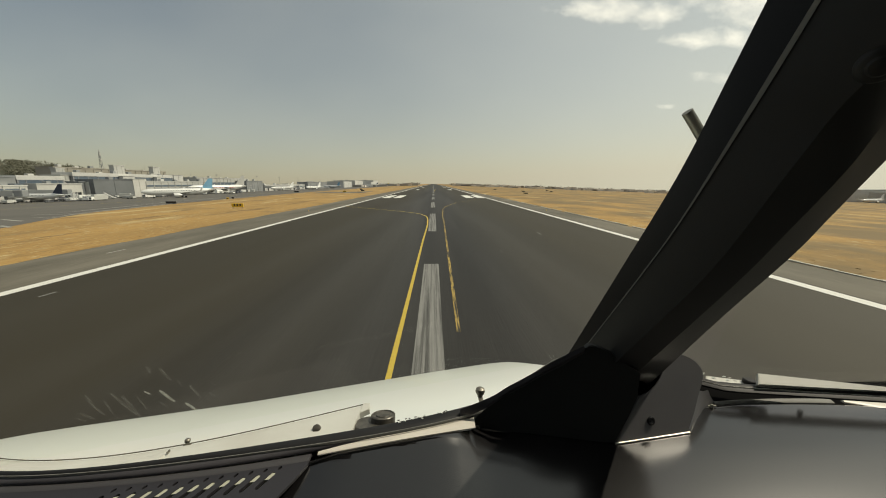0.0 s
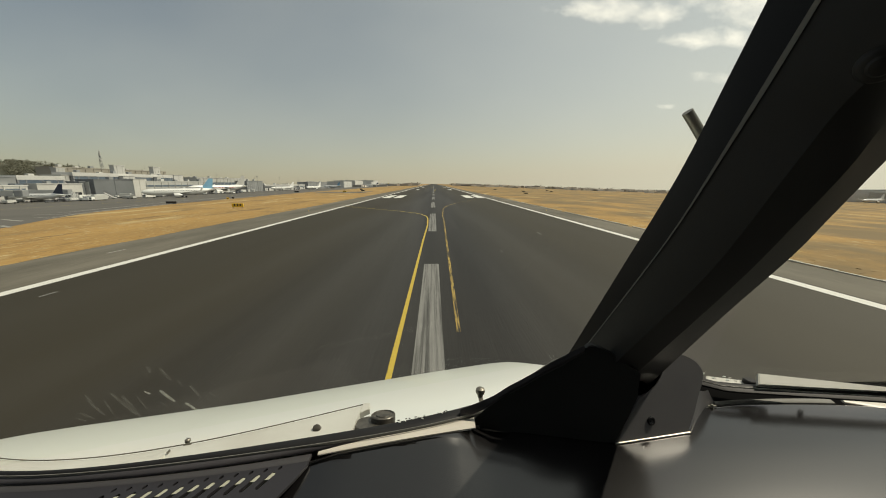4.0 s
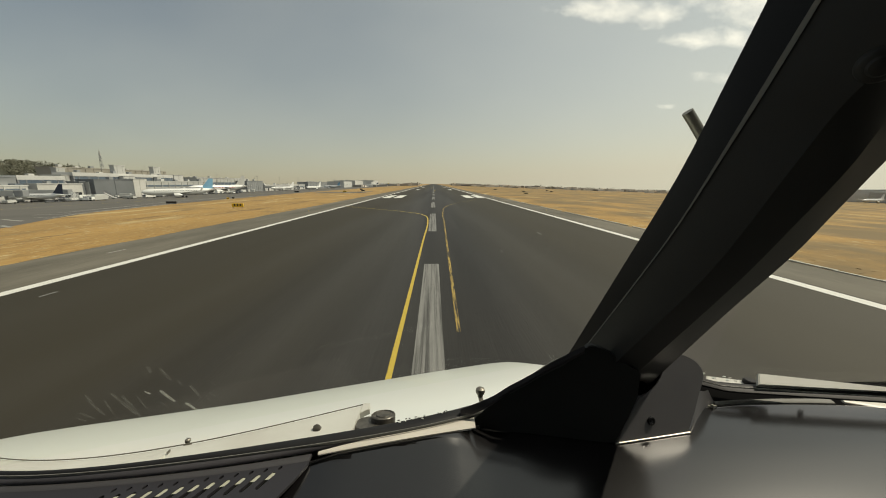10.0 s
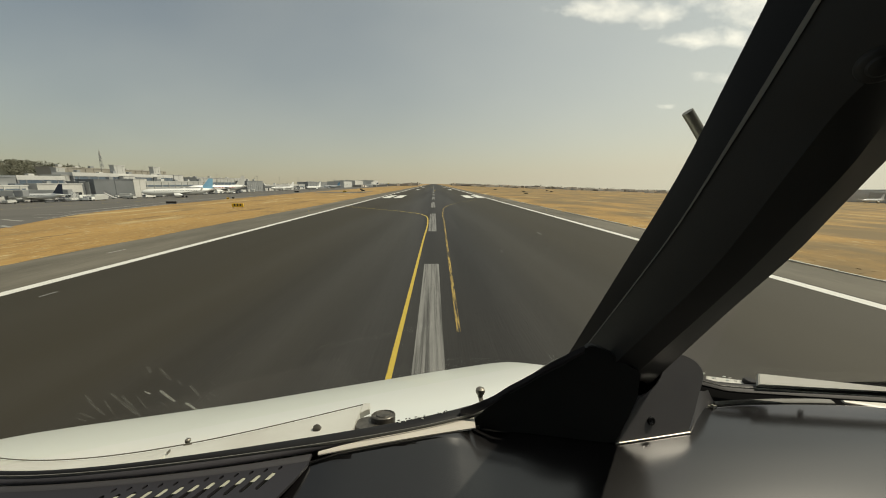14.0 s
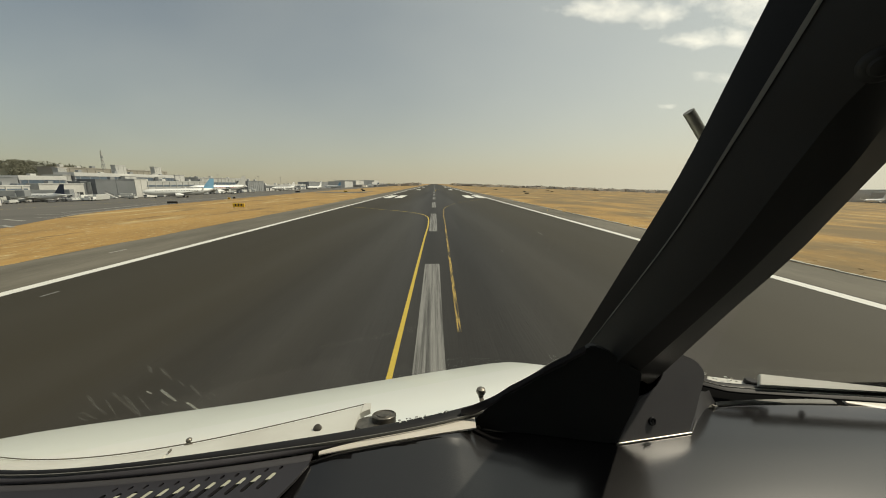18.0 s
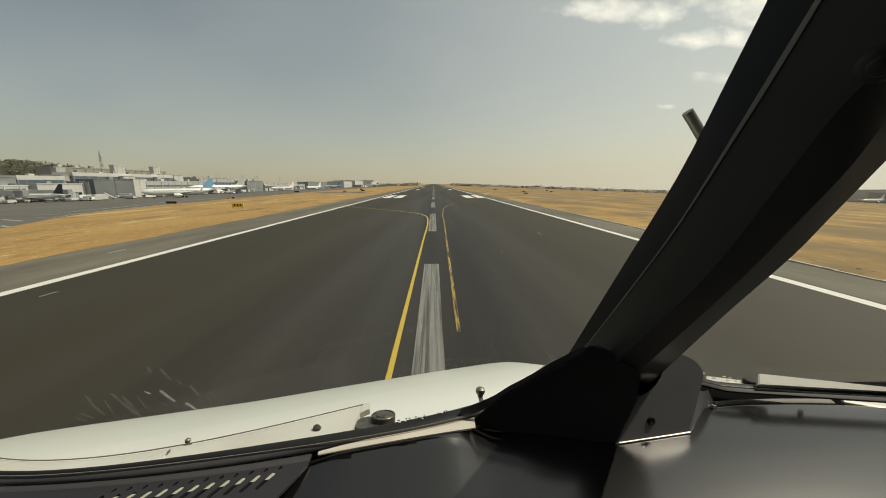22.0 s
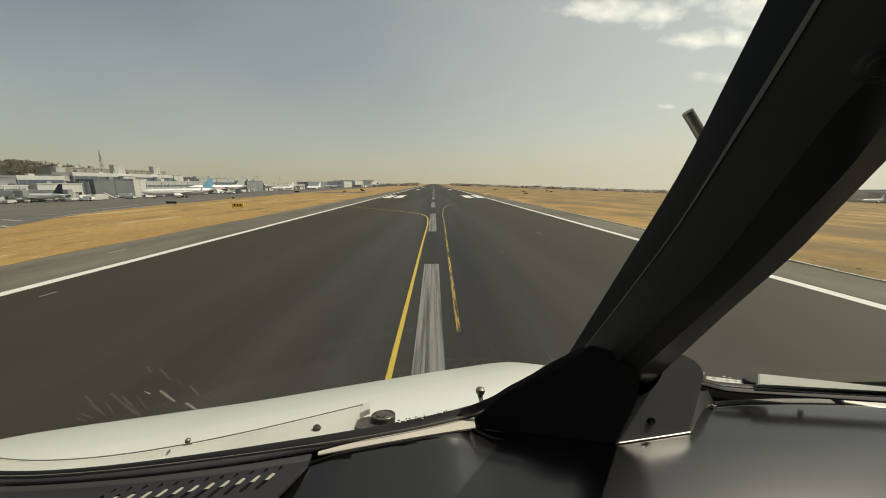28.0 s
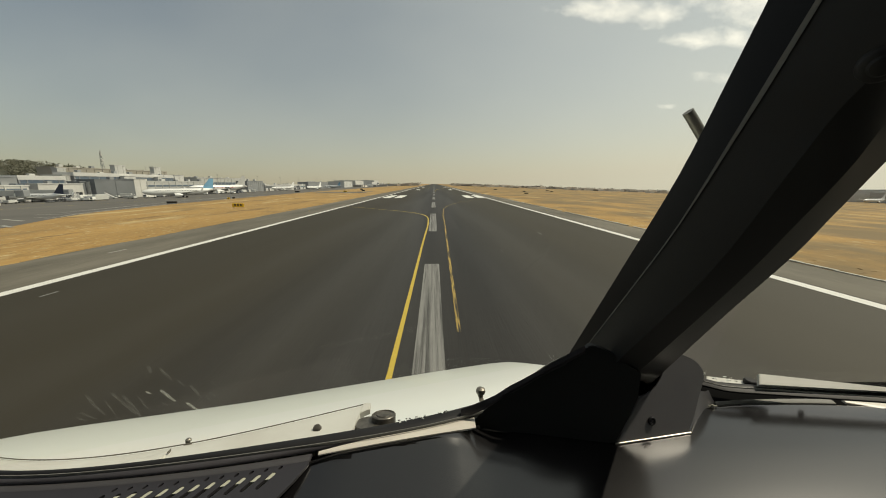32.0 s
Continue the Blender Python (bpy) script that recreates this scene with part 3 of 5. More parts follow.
wr = tagged(empty("windshield_frame", COCKPIT), "black seal and pale-edged frame below the second windshield", "window frame", kind="structure")


def right_strip(y0, y1, z0, z1, kink0, kink1, x1=1.0):
    """A strip that bends close to the pillar and then runs straight."""
    rows = []
    for x, k in ((0.488, 1.0), (0.505, 0.55), (0.522, 0.1), (0.545, 0.0), (0.65, 0.0), (0.80, 0.0), (x1, 0.0)):
        s = -0.145 * (x - 0.545)
        a, b = y0 + s + kink0 * k, y1 + s + kink1 * k
        rows.append([(x, a, z0 - 0.005), (x, a, z0 - 0.001), (x, a - (a - b) * 0.2, z0), (x, b + (a - b) * 0.2, z1), (x, b, z1 - 0.001), (x, b, z1 - 0.004)])
    return skin(rows, True)


part("seal", right_strip(0.542, 0.5309, -0.36, -0.36, 0.022, 0.0218), M_SEAL, wr, "black rubber seal", True)
part("sill_edge", right_strip(0.5306, 0.5293, -0.361, -0.361, 0.0215, 0.021), M_PLATE, wr, "pale painted edge", True)
part("sill", right_strip(0.529, 0.5205, -0.362, -0.364, 0.021, 0.018), M_SEAL, wr, "dark grey metal sill", True)
part("gap_shade_sheet", box(0.26, 1.1, 0.30, 0.60, -0.41, -0.402), M_GAP_SHADE, wr, "near-black sheet for the gap's shade")

# glareshield
gs = tagged(empty("glareshield", COCKPIT), "dark grey satin glareshield below the windshields", "glareshield", kind="structure")
TRIM_FAR, TRIM_NEAR = (-0.3797, 0.2402, 0.4844), (-0.1518, 0.1932, 0.4641)


def raised(bm, k=0.951):
    """The grille stands level with the sill, nearer the pilot's eye."""
    bmesh.ops.scale(bm, vec=(k, k, k), verts=bm.verts)
    return bm


LIP_NEAR = (0.2428, 0.2866, 0.4616)
part("grille_lip", raised(ribbon(-0.66, -0.1815, (0.2708, 0.3135, 0.4775), -0.3895, LIP_NEAR, -0.3905, 0.001, 0.005)), M_LIPGREY, gs, "grey rounded lip", True)
# top deck: dips towards the pilots
rows = []
for i in range(61):
    x = -0.235 + (1.25 + 0.235) * i / 60
    if x < 0.066:
        y0 = poly(TRIM_NEAR, x) + 0.005
    elif x < 0.30:
        y0 = 0.470 - 0.02 * (x - 0.066)
    elif x < 0.52:
        y0 = 0.47 + 0.05 * min(1.0, (x - 0.30) / 0.18)
    else:
        y0 = poly((-0.2861, 0.3393, 0.4234), min(x, 0.78)) - 0.30 * max(0.0, x - 0.78)
    up = min(1.0, max(0.0, (0.085 - x) / 0.06))
    up = up * up * (3 - 2 * up)
    yf = y0 + (poly(TRIM_NEAR, x / 0.945) * 0.945 + 0.002 - y0) * up
    zf = -0.390 + (0.0140 + 0.0068 * min(1.0, max(0.0, (x + 0.172) / 0.02))) * up
    row = [(x, yf, -0.42), (x, yf, zf - 0.0035), (x, yf - 0.004, zf - 0.0005), (x, yf - 0.008, zf)]
    for yy, zz in ((0.434, -0.3905), (0.42, -0.3913), (0.40, -0.3930), (0.38, -0.3950), (0.36, -0.3970), (0.33, -0.4005), (0.30, -0.4040), (0.22, -0.418), (0.16, -0.44), (0.13, -0.50)):
        yq = min(yy, yf - 0.009 - 0.0001 * (0.44 - yy))
        row.append((x, yq, zz + (zf + 0.390) * min(1.0, max(0.0, 1 - (yf - yq) / 0.16)) ** 1.15))
    rows.append(row)
part("deck", skin(rows), M_SHIELD, gs, "", True)
part("trim_strip", raised(ribbon(-0.172, 0.066, TRIM_FAR, -0.3878, TRIM_NEAR, -0.3892, 0.0012, 0.003, 24), 0.945), M_TRIM, gs, "cream painted trim strip", True)
part("trim_strip", ribbon(0.505, 0.724, (-0.358, 0.4464, 0.3944), -0.3878, (-0.2861, 0.3393, 0.4234), -0.3892, 0.0012, 0.004, 24), M_BEAD, gs, "dull grey trim strip", True)
part("trim_strip", ribbon(0.745, 1.0, (0, -0.1514, 0.6410), -0.3878, (0, -0.3881, 0.8102), -0.3892, 0.0012, 0.004, 12), M_TRIM, gs, "cream painted trim strip", True)
for x, y in ((-0.176, 0.433), (0.070, 0.478), (0.492, 0.515)):
    bm = lathe([(-0.01, 0.0035), (0.003, 0.0035), (0.005, 0.002)], 10)
    add_box(bm, -0.008, 0.008, -0.0015, 0.0015, 0.001, 0.003)
    part("clip", bm, M_STEEL, gs, "small metal clip", True, Matrix.Translation((x, y, -0.390)))

# grille plate with its slots cut through
N_SLOT = 12


def slot_outline(cx, cy, dx, dy, w, n=5):
    d = Vector((dx, dy, 0)).normalized()
    s = Vector((-d.y, d.x, 0))
    a, b = Vector((cx, cy, 0)) + d * (-0.5), Vector((cx, cy, 0))
    half = math.hypot(dx, dy) / 2 - w
    pts = []
    for k in range(n + 1):
        t = math.pi * k / n
        pts.append(b + d * half + w * (math.cos(t) * s * 1.0 + math.sin(t) * d))
    for k in range(n + 1):
        t = math.pi * k / n
        pts.append(b - d * half - w * (math.cos(t) * s + math.sin(t) * d))
    return pts


outer = []
for i in range(25):
    x = -0.66 + (0.66 - 0.1815) * i / 24
    outer.append((x, poly(LIP_NEAR, x) - 0.0003, 0))
outer += [(-0.1806, 0.411, 0), (-0.19, 0.3855, 0), (-0.2021, 0.3595, 0), (-0.2208, 0.3194, 0), (-0.66, 0.25, 0)]
loops = [[Vector(p) for p in outer]]
for k in range(N_SLOT):
    loops.append(slot_outline(-0.2278 - 0.0183 * k, 0.3858 - 0.0038 * k + 0.0001 * k * k, -0.0135, -0.0262, 0.0029))
    loops.append(slot_outline(-0.2172 - 0.0182 * k, 0.4060 - 0.0038 * k + 0.0001 * k * k, -0.0030, -0.0060, 0.0019))
cut = bpy.data.curves.new("grille_outline", "CURVE")
cut.dimensions, cut.fill_mode, cut.extrude = "2D", "BOTH", 0.002
for lp in loops:
    sp = cut.splines.new("POLY")
    sp.points.add(len(lp) - 1)
    for q, pt in zip(sp.points, lp):
        q.co = (pt.x, pt.y, 0, 1)
    sp.use_cyclic_u = True
tmp = new("grille_outline", cut)
me = bpy.data.meshes.new_from_object(tmp.evaluated_get(bpy.context.evaluated_depsgraph_get()))
bpy.data.objects.remove(tmp)
bm = bmesh.new()
bm.from_mesh(me)
bmesh.ops.translate(bm, verts=bm.verts, vec=(0, 0, -0.393))
grille = part("grille_plate", raised(bm), M_GRILLE, gs, "dark grey plate with slanted air slots")
part("grille_bar", raised(skin([[(x, 0.1666 * x + 0.4312 + d, z) for d, z in ((0.0045, -0.3918), (-0.0055, -0.3918), (-0.0055, -0.404), (0.0045, -0.404))] for x in (-0.43, -0.38, -0.29, -0.205)], True)),
     M_BAR, gs, "cream bar seen through the slots")
# near-black sheet in place of the shade below the slots
part("slot_shade_sheet", raised(ribbon(-0.66, -0.17, (*F_NEAR[:3], F_NEAR[3] - 0.006), -0.415, (0, 0, 0, 0.22), -0.43, 0.001, 0.01)), M_GAP_SHADE, gs, "near-black sheet for the shade under the slots")

# centre pillar between the windshields
L0 = ((0.275, 0.639, -0.364), (0.29, 0.494, -0.129), (0.305, 0.419, 0.009), (0.315, 0.376, 0.112), (0.325, 0.356, 0.175))
L1 = ((0.262, 0.541, -0.293), (0.272, 0.432, -0.137), (0.284, 0.379, -0.046), (0.296, 0.336, 0.048), (0.309, 0.302, 0.132))
L2 = ((0.28, 0.44, -0.24), (0.30, 0.348, -0.101), (0.315, 0.294, 0.012), (0.325, 0.277, 0.056), (0.33, 0.256, 0.087))
L3 = ((0.32, 0.447, -0.26), (0.34, 0.354, -0.113), (0.355, 0.32, -0.044), (0.365, 0.293, 0.011), (0.37, 0.278, 0.05))
L4 = ((0.345, 0.452, -0.282), (0.365, 0.388, -0.165), (0.38, 0.337, -0.077), (0.39, 0.318, -0.033), (0.40, 0.294, 0.02))
L4 = tuple((x * 1.065, y * 1.065, z * 1.065) for x, y, z in L4)
L5 = tuple((x + 0.05, y + 0.12, z + 0.01) for x, y, z in L4)
L6 = tuple((x + 0.09, y + 0.02, z) for x, y, z in L0)
post = tagged(empty("windshield_pillar", COCKPIT), "dark grey padded pillar between the two windshields", "pillar", kind="structure")
N_P = 25
cs = [curve_at(((2 * np.array(L[0]) - np.array(L[1])) * 0.27 + np.array(L[0]) * 0.73, *L), N_P, 2.0) for L in (L0, L1, L2, L3, L4, L5, L6)]


def between(a, b, f, bulge):
    return a + (b - a) * f + bulge


rows = []
for i in range(N_P):
    p = [c[i] for c in cs]
    row = [p[0], between(p[0], p[1], 0.5, Vector((-0.0005, -0.0003, 0))), p[1]]
    row += [between(p[1], p[2], f, Vector((-0.0015, -0.001, 0)) * math.sin(math.pi * f)) for f in (0.25, 0.5, 0.75)]
    row += [p[2], between(p[2], p[3], 0.33, Vector((0, -0.0003, 0))), between(p[2], p[3], 0.66, Vector((0, -0.0003, 0))), p[3]]
    row += [between(p[3], p[4], 0.5, Vector((0, -0.0005, 0))), p[4], p[5], p[6]]
    rows.append(row)
bm = skin(rows, True)
bm.faces.ensure_lookup_table()
# the first two columns take the colour that holds the facet's shade
for k, f in enumerate(bm.faces):
    f.material_index = 1 if k < 14 * (N_P - 1) and k % 14 < 2 else 0
post_body = part("post", bm, [M_POST, M_EDGE_SHADE], post, "", True)
post_body.data.set_sharp_from_angle(angle=radians(9))
seam = []
for i, q in enumerate(cs[1]):
    d = (cs[2][i] - q).normalized()
    e = q - q.normalized() * 0.002
    w = 0.0012 + 0.0030 * i / (N_P - 1)
    seam.append([e - d * w * 0.3, e + d * w, e + d * w + q.normalized() * 0.003, e - d * w * 0.3 + q.normalized() * 0.003])
part("bead", skin(seam, True), M_BEAD, post, "thin flat grey seam strip")
part("mount_boss", lathe([(-0.004, 0.0125), (0.0, 0.0122), (0.0025, 0.0105), (0.0035, 0.0075), (0.006, 0.006), (0.0075, 0.002)], 32), M_POST, post, "round black mount boss", True,
     look((0.328, 0.258, 0.085), (-0.292, -0.432, -0.305)) @ pose(0, 0, 0, 180, 0, 0))

# cover at the pillar's foot
bracket = tagged(empty("pillar_cover", COCKPIT), "dark metal cover around the windshield pillar's foot", "cover", kind="structure")
LIT = ((0.2746, 0.4364, -0.39), (0.34, 0.4463, -0.3901), (0.4063, 0.4564, -0.39), (0.4186, 0.4666, -0.3633), (0.4294, 0.4763, -0.3408), (0.4407, 0.4854, -0.3173), (0.4424, 0.4904, -0.302), (0.4271, 0.4932, -0.2861), (0.4037, 0.4934, -0.2747), (0.372, 0.485, -0.2856), (0.3688, 0.4811, -0.2962), (0.3635, 0.4767, -0.3074), (0.3542, 0.4718, -0.3181), (0.3412, 0.4673, -0.3258), (0.3309, 0.4647, -0.3289), (0.3207, 0.4627, -0.3303))
LIT = LIT[:4] + tuple(tuple(q) for q in curve_at(LIT[4:9], 16, -1.0)) + LIT[9:]
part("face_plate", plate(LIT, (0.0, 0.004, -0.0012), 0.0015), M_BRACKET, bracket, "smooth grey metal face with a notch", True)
part("foot_edge", path_tube([(0.2746, 0.4344, -0.389), (0.34, 0.4443, -0.3891), (0.4063, 0.4544, -0.389)], 0.0014), M_STEEL, bracket, "bright steel edge", True)
bm = lathe([(-0.002, 0.0066), (0.0006, 0.0066), (0.0014, 0.0056), (0.0014, 0.0042), (0.0002, 0.0036), (0.0002, 0.002), (0.0014, 0.0016)], 20)
part("screw", bm, M_LIP, bracket, "round recessed screw", True, look((0.3395, 0.453, -0.3658), (0.483, -0.4885, -0.061)) @ pose(0, 0, 0, 180, 0, 0))
CREST = ((0.0606, 0.4770, -0.3797), (0.0803, 0.4766, -0.3584), (0.0999, 0.4763, -0.3405), (0.1175, 0.4760, -0.3247), (0.1449, 0.4755, -0.3092), (0.1813, 0.4745, -0.2832),
         (0.1994, 0.4735, -0.2719), (0.2303, 0.4720, -0.2540), (0.2411, 0.4700, -0.2454), (0.2596, 0.4640, -0.2500), (0.2794, 0.4580, -0.2610), (0.3089, 0.4500, -0.2802))
DARK_SIDE = [(0.0646, 0.477, -0.39), (0.144, 0.4608, -0.3949), (0.2238, 0.4447, -0.3982), (0.2746, 0.4364, -0.39), (0.2934, 0.4401, -0.3494), (0.3074, 0.4435, -0.3165)]
DARK_SIDE += [tuple(q) for q in curve_at(CREST, 26, -1.0)][::-1]
# same cover as the grey face; this side's shade is put into black
part("shaded_side", plate(DARK_SIDE, (0.002, 0.010, 0.0), 0.0015), M_POST, bracket, "cover's shaded side, its shade coloured black", True)
RISE_TOP = ((0.0404, 0.4690, -0.3513), (0.0609, 0.4690, -0.3427), (0.0822, 0.4690, -0.3331), (0.0981, 0.4690, -0.3245), (0.1155, 0.4690, -0.3120), (0.1372, 0.4690, -0.2997), (0.1587, 0.4690, -0.2865), (0.1799, 0.4690, -0.2714), (0.2013, 0.4690, -0.2603), (0.2283, 0.4690, -0.2456))
RISE_FOOT = ((0.0406, 0.4690, -0.3676), (0.0612, 0.4690, -0.3599), (0.0826, 0.4690, -0.3492), (0.0985, 0.4690, -0.3384), (0.1160, 0.4690, -0.3248), (0.1378, 0.4690, -0.3124), (0.1593, 0.4690, -0.2981), (0.1808, 0.4690, -0.2859), (0.2023, 0.4690, -0.2746), (0.2294, 0.4690, -0.2588))
part("seal_rise", skin([[p, (p + q) / 2 + Vector((0, -0.0025, 0)), q, (p + q) / 2 + Vector((0, 0.004, 0))] for p, q in zip(curve_at(RISE_TOP, 28, -1.0), curve_at(RISE_FOOT, 28, -1.0))], True),
     M_FRAME, bracket, "black seal rising to the pillar", True)
# the lip's two highlights, put in as thin paler tubes
part("lip_glint", path_tube([q + Vector((0, -0.0010, 0)) for q in curve_at(RISE_FOOT[4:9], 20, -1.0)], 0.0008), M_LIPGREY, bracket, "rounded lip's glint, coloured grey", True)
part("lip_glint", path_tube([q + Vector((0, -0.0010, 0)) for q in curve_at(RISE_TOP[6:9], 12, -1.0)], 0.0010), M_BEAD, bracket, "edge glint, coloured pale", True)
tops = [Vector(LIT[k]) for k in (2, 3, 4, 5)]
mids = [Vector(q) for q in ((0.4086, 0.4570, -0.3897), (0.4264, 0.4720, -0.3749), (0.4474, 0.4880, -0.3599), (0.4675, 0.5020, -0.3465))]
feet = [Vector(q) for q in ((0.4104, 0.457, -0.3899), (0.4416, 0.4849, -0.3899), (0.4736, 0.5099, -0.3899), (0.5068, 0.5275, -0.3899))]
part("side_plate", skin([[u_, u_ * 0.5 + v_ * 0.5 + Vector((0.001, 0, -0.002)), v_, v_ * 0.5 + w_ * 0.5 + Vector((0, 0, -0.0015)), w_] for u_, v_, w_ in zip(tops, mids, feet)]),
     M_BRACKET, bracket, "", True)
# added near-black blocks that hold the notch's shade
part("notch_shade_fill", box(0.335, 0.385, 0.497, 0.53, -0.34, -0.292), M_GAP_SHADE, bracket)
part("core", box(0.31, 0.385, 0.492, 0.57, -0.44, -0.33, 0.008), M_GAP_SHADE, bracket, "", True)

# lining that closes the cockpit round the pilot
lin = tagged(empty("cockpit_lining", COCKPIT), "grey cockpit lining behind and above", "lining", kind="structure")
part("ceiling_lining", box(-1.1, 1.75, -1.0, 0.24, 0.44, 0.47), M_LINER, lin)
part("back_lining", box(-1.0, 1.6, -1.03, -1.0, -1.3, 0.47), M_LINER, lin)
part("side_lining", box(-1.03, -1.0, -1.0, 0.35, -1.3, -0.30), M_LINER, lin)
part("side_lining", box(1.6, 1.63, -1.0, 0.35, -1.3, -0.30), M_LINER, lin)
part("panel_front", box(-1.0, 1.6, 0.12, 0.15, -1.3, -0.48), M_LINER, lin)
part("floor_lining", box(-1.0, 1.6, -1.0, 0.2, -1.33, -1.3), M_LINER, lin)

# the windshields, and dried smears on the first
glass = tagged(empty("windshield", COCKPIT), "clear windshield glass with dried insect smears", "windshield", kind="structure")
n_w = Vector((0.2492, -0.8515, -0.4614))
a_w = Vector((-0.56, 0.388, -0.358))


def on_pane(x, z, lift=0.0):
    return Vector((x, a_w.y - (n_w.x * (x - a_w.x) + n_w.z * (z - a_w.z)) / n_w.y, z)) + n_w * lift


pane = part("pane", skin([[on_pane(-0.62, -0.362), on_pane(0.33, -0.356)], [on_pane(-0.50, 0.40), on_pane(0.43, 0.40)]]), M_GLASS, glass, "clear glass pane")
pane_b = part("pane", skin([[(0.495, 0.556, -0.356), (1.3, 0.45, -0.356)], [(0.43, 0.24, 0.40), (1.2, 0.15, 0.40)]]), M_GLASS, glass, "clear glass pane")
for q in (pane, pane_b):
    q.visible_shadow = False
for x0, z0, x1, z1, w, mt in ((-0.3549, -0.2643, -0.3524, -0.2908, 0.0022, M_STREAK), (-0.3429, -0.2987, -0.3391, -0.3181, 0.0020, M_STREAK),
                              (-0.3359, -0.2235, -0.3363, -0.2467, 0.0022, M_SMEAR), (-0.3232, -0.2635, -0.3235, -0.2889, 0.0020, M_SMEAR),
                              (-0.4259, -0.2758, -0.4266, -0.2947, 0.0018, M_SMEAR), (-0.3986, -0.2553, -0.4006, -0.3015, 0.0020, M_SMEAR),
                              (-0.421, -0.2534, -0.4265, -0.2769, 0.0020, M_SMEAR), (-0.3924, -0.2638, -0.3989, -0.3096, 0.0024, M_SMEAR),
                              (-0.3449, -0.2165, -0.3479, -0.229, 0.0020, M_SMEAR), (-0.3692, -0.2619, -0.367, -0.2679, 0.0012, M_STREAK),
                              (-0.31, -0.284, -0.3083, -0.2959, 0.0016, M_SMEAR), (-0.4435, -0.2834, -0.4393, -0.3007, 0.0020, M_SMEAR),
                              (-0.4520, -0.2920, -0.4490, -0.3020, 0.0014, M_SMEAR),
                              (-0.3000, -0.2620, -0.2980, -0.2700, 0.0010, M_SMEAR),
                              (-0.4120, -0.2680, -0.4185, -0.2960, 0.0012, M_SMEAR),
                              (-0.3810, -0.2700, -0.3850, -0.3000, 0.0010, M_SMEAR),
                              (-0.3300, -0.2500, -0.3310, -0.2620, 0.0012, M_SMEAR),
                              (-0.3180, -0.2960, -0.3165, -0.3040, 0.0013, M_SMEAR),
                              (-0.3660, -0.2880, -0.3635, -0.3000, 0.0011, M_SMEAR),
                              (0.1314, -0.1238, 0.175, -0.0791, 0.0007, M_SMEAR)):
    p0, p1 = on_pane(x0, z0, -0.002), on_pane(x1, z1, -0.002)
    d_ = (p1 - p0).normalized()
    s_ = d_.cross(n_w).normalized() * w
    part("smear", plate([p0 - s_ * 0.7, p0 + d_ * -0.001, p0 + s_ * 0.8, p0 + (p1 - p0) * 0.6 + s_, p1 + s_ * 0.5, p1 - s_ * 0.6, p0 + (p1 - p0) * 0.4 - s_], n_w * 0.0003, 0.0), mt, glass, "dried pale smear")

# ---------------------------------------------------------------- the airport
M_WALL = mat("pale_wall", (0.56, 0.55, 0.52), 0.8, second=(0.47, 0.46, 0.435), scale=0.2, amount=0.7, fine=0.2, fine_scale=3)
M_GREYWALL = mat("grey_cladding", (0.28, 0.29, 0.295), 0.7, second=(0.23, 0.24, 0.245), scale=0.15, amount=0.8, fine=0.2, fine_scale=2)
M_LIGHTGREY = mat("light_grey_cladding", (0.46, 0.46, 0.44), 0.7, second=(0.39, 0.385, 0.37), scale=0.2, amount=0.7)
M_HALL = mat("lavender_grey_cladding", (0.27, 0.275, 0.29), 0.6, second=(0.22, 0.225, 0.24), scale=0.2, amount=0.7)
M_GATE = mat("slate_grey_cladding", (0.17, 0.18, 0.188), 0.6, second=(0.14, 0.15, 0.155), scale=0.12, amount=0.8, fine=0.2, fine_scale=2)
M_STOREY = mat("brown_grey_render", (0.34, 0.315, 0.265), 0.8, second=(0.28, 0.26, 0.22), scale=0.1, amount=0.7)
M_ROOF = mat("white_roof_band", (0.58, 0.575, 0.555), 0.6, second=(0.50, 0.495, 0.475), scale=0.2, amount=0.6)
M_GLAZING = mat("blue_grey_glazing", (0.12, 0.155, 0.195), 0.3, second=(0.09, 0.115, 0.145), scale=0.3, amount=0.6)
M_PANE = mat("dark_pane", (0.03, 0.035, 0.04), 0.12)
M_BODY = mat("aircraft_white", (0.78, 0.78, 0.76), 0.3, second=(0.7, 0.7, 0.68), scale=0.4, amount=0.4, coat=0.3)
M_NAVY = mat("tail_dark_blue", (0.02, 0.03, 0.06), 0.35)
M_SKYBLUE = mat("tail_light_blue", (0.20, 0.42, 0.60), 0.35)
M_RED = mat("stripe_red", (0.45, 0.07, 0.05), 0.4)
M_ORANGE = mat("sign_yellow", (0.75, 0.48, 0.04), 0.6)
M_SIGNBLACK = mat("sign_black", (0.02, 0.02, 0.02), 0.6)
M_TYRE = mat("tyre", (0.02, 0.02, 0.02), 0.8)
M_VEH = mat("vehicle_white", (0.68, 0.68, 0.65), 0.4, per_object=0.35)
M_VEH2 = mat("vehicle_grey", (0.16, 0.17, 0.19), 0.5, per_object=0.3)
M_POLE = mat("galvanised_pole", (0.35, 0.35, 0.34), 0.5, 0.6)
M_LEAF = mat("dark_foliage", (0.10, 0.105, 0.065), 0.9, second=(0.065, 0.07, 0.045), scale=0.4, amount=0.8)
# paler than the other foliage: distance haze is put into the colour
M_HILLTREE = mat("haze_pale_foliage", (0.17, 0.165, 0.12), 0.9, second=(0.12, 0.12, 0.085), scale=0.1, amount=0.8)
M_HILL = mat("scrub_hill", (0.085, 0.082, 0.056), 1.0, second=(0.055, 0.058, 0.04), scale=0.02, amount=0.9, fine=0.3, fine_scale=0.3)

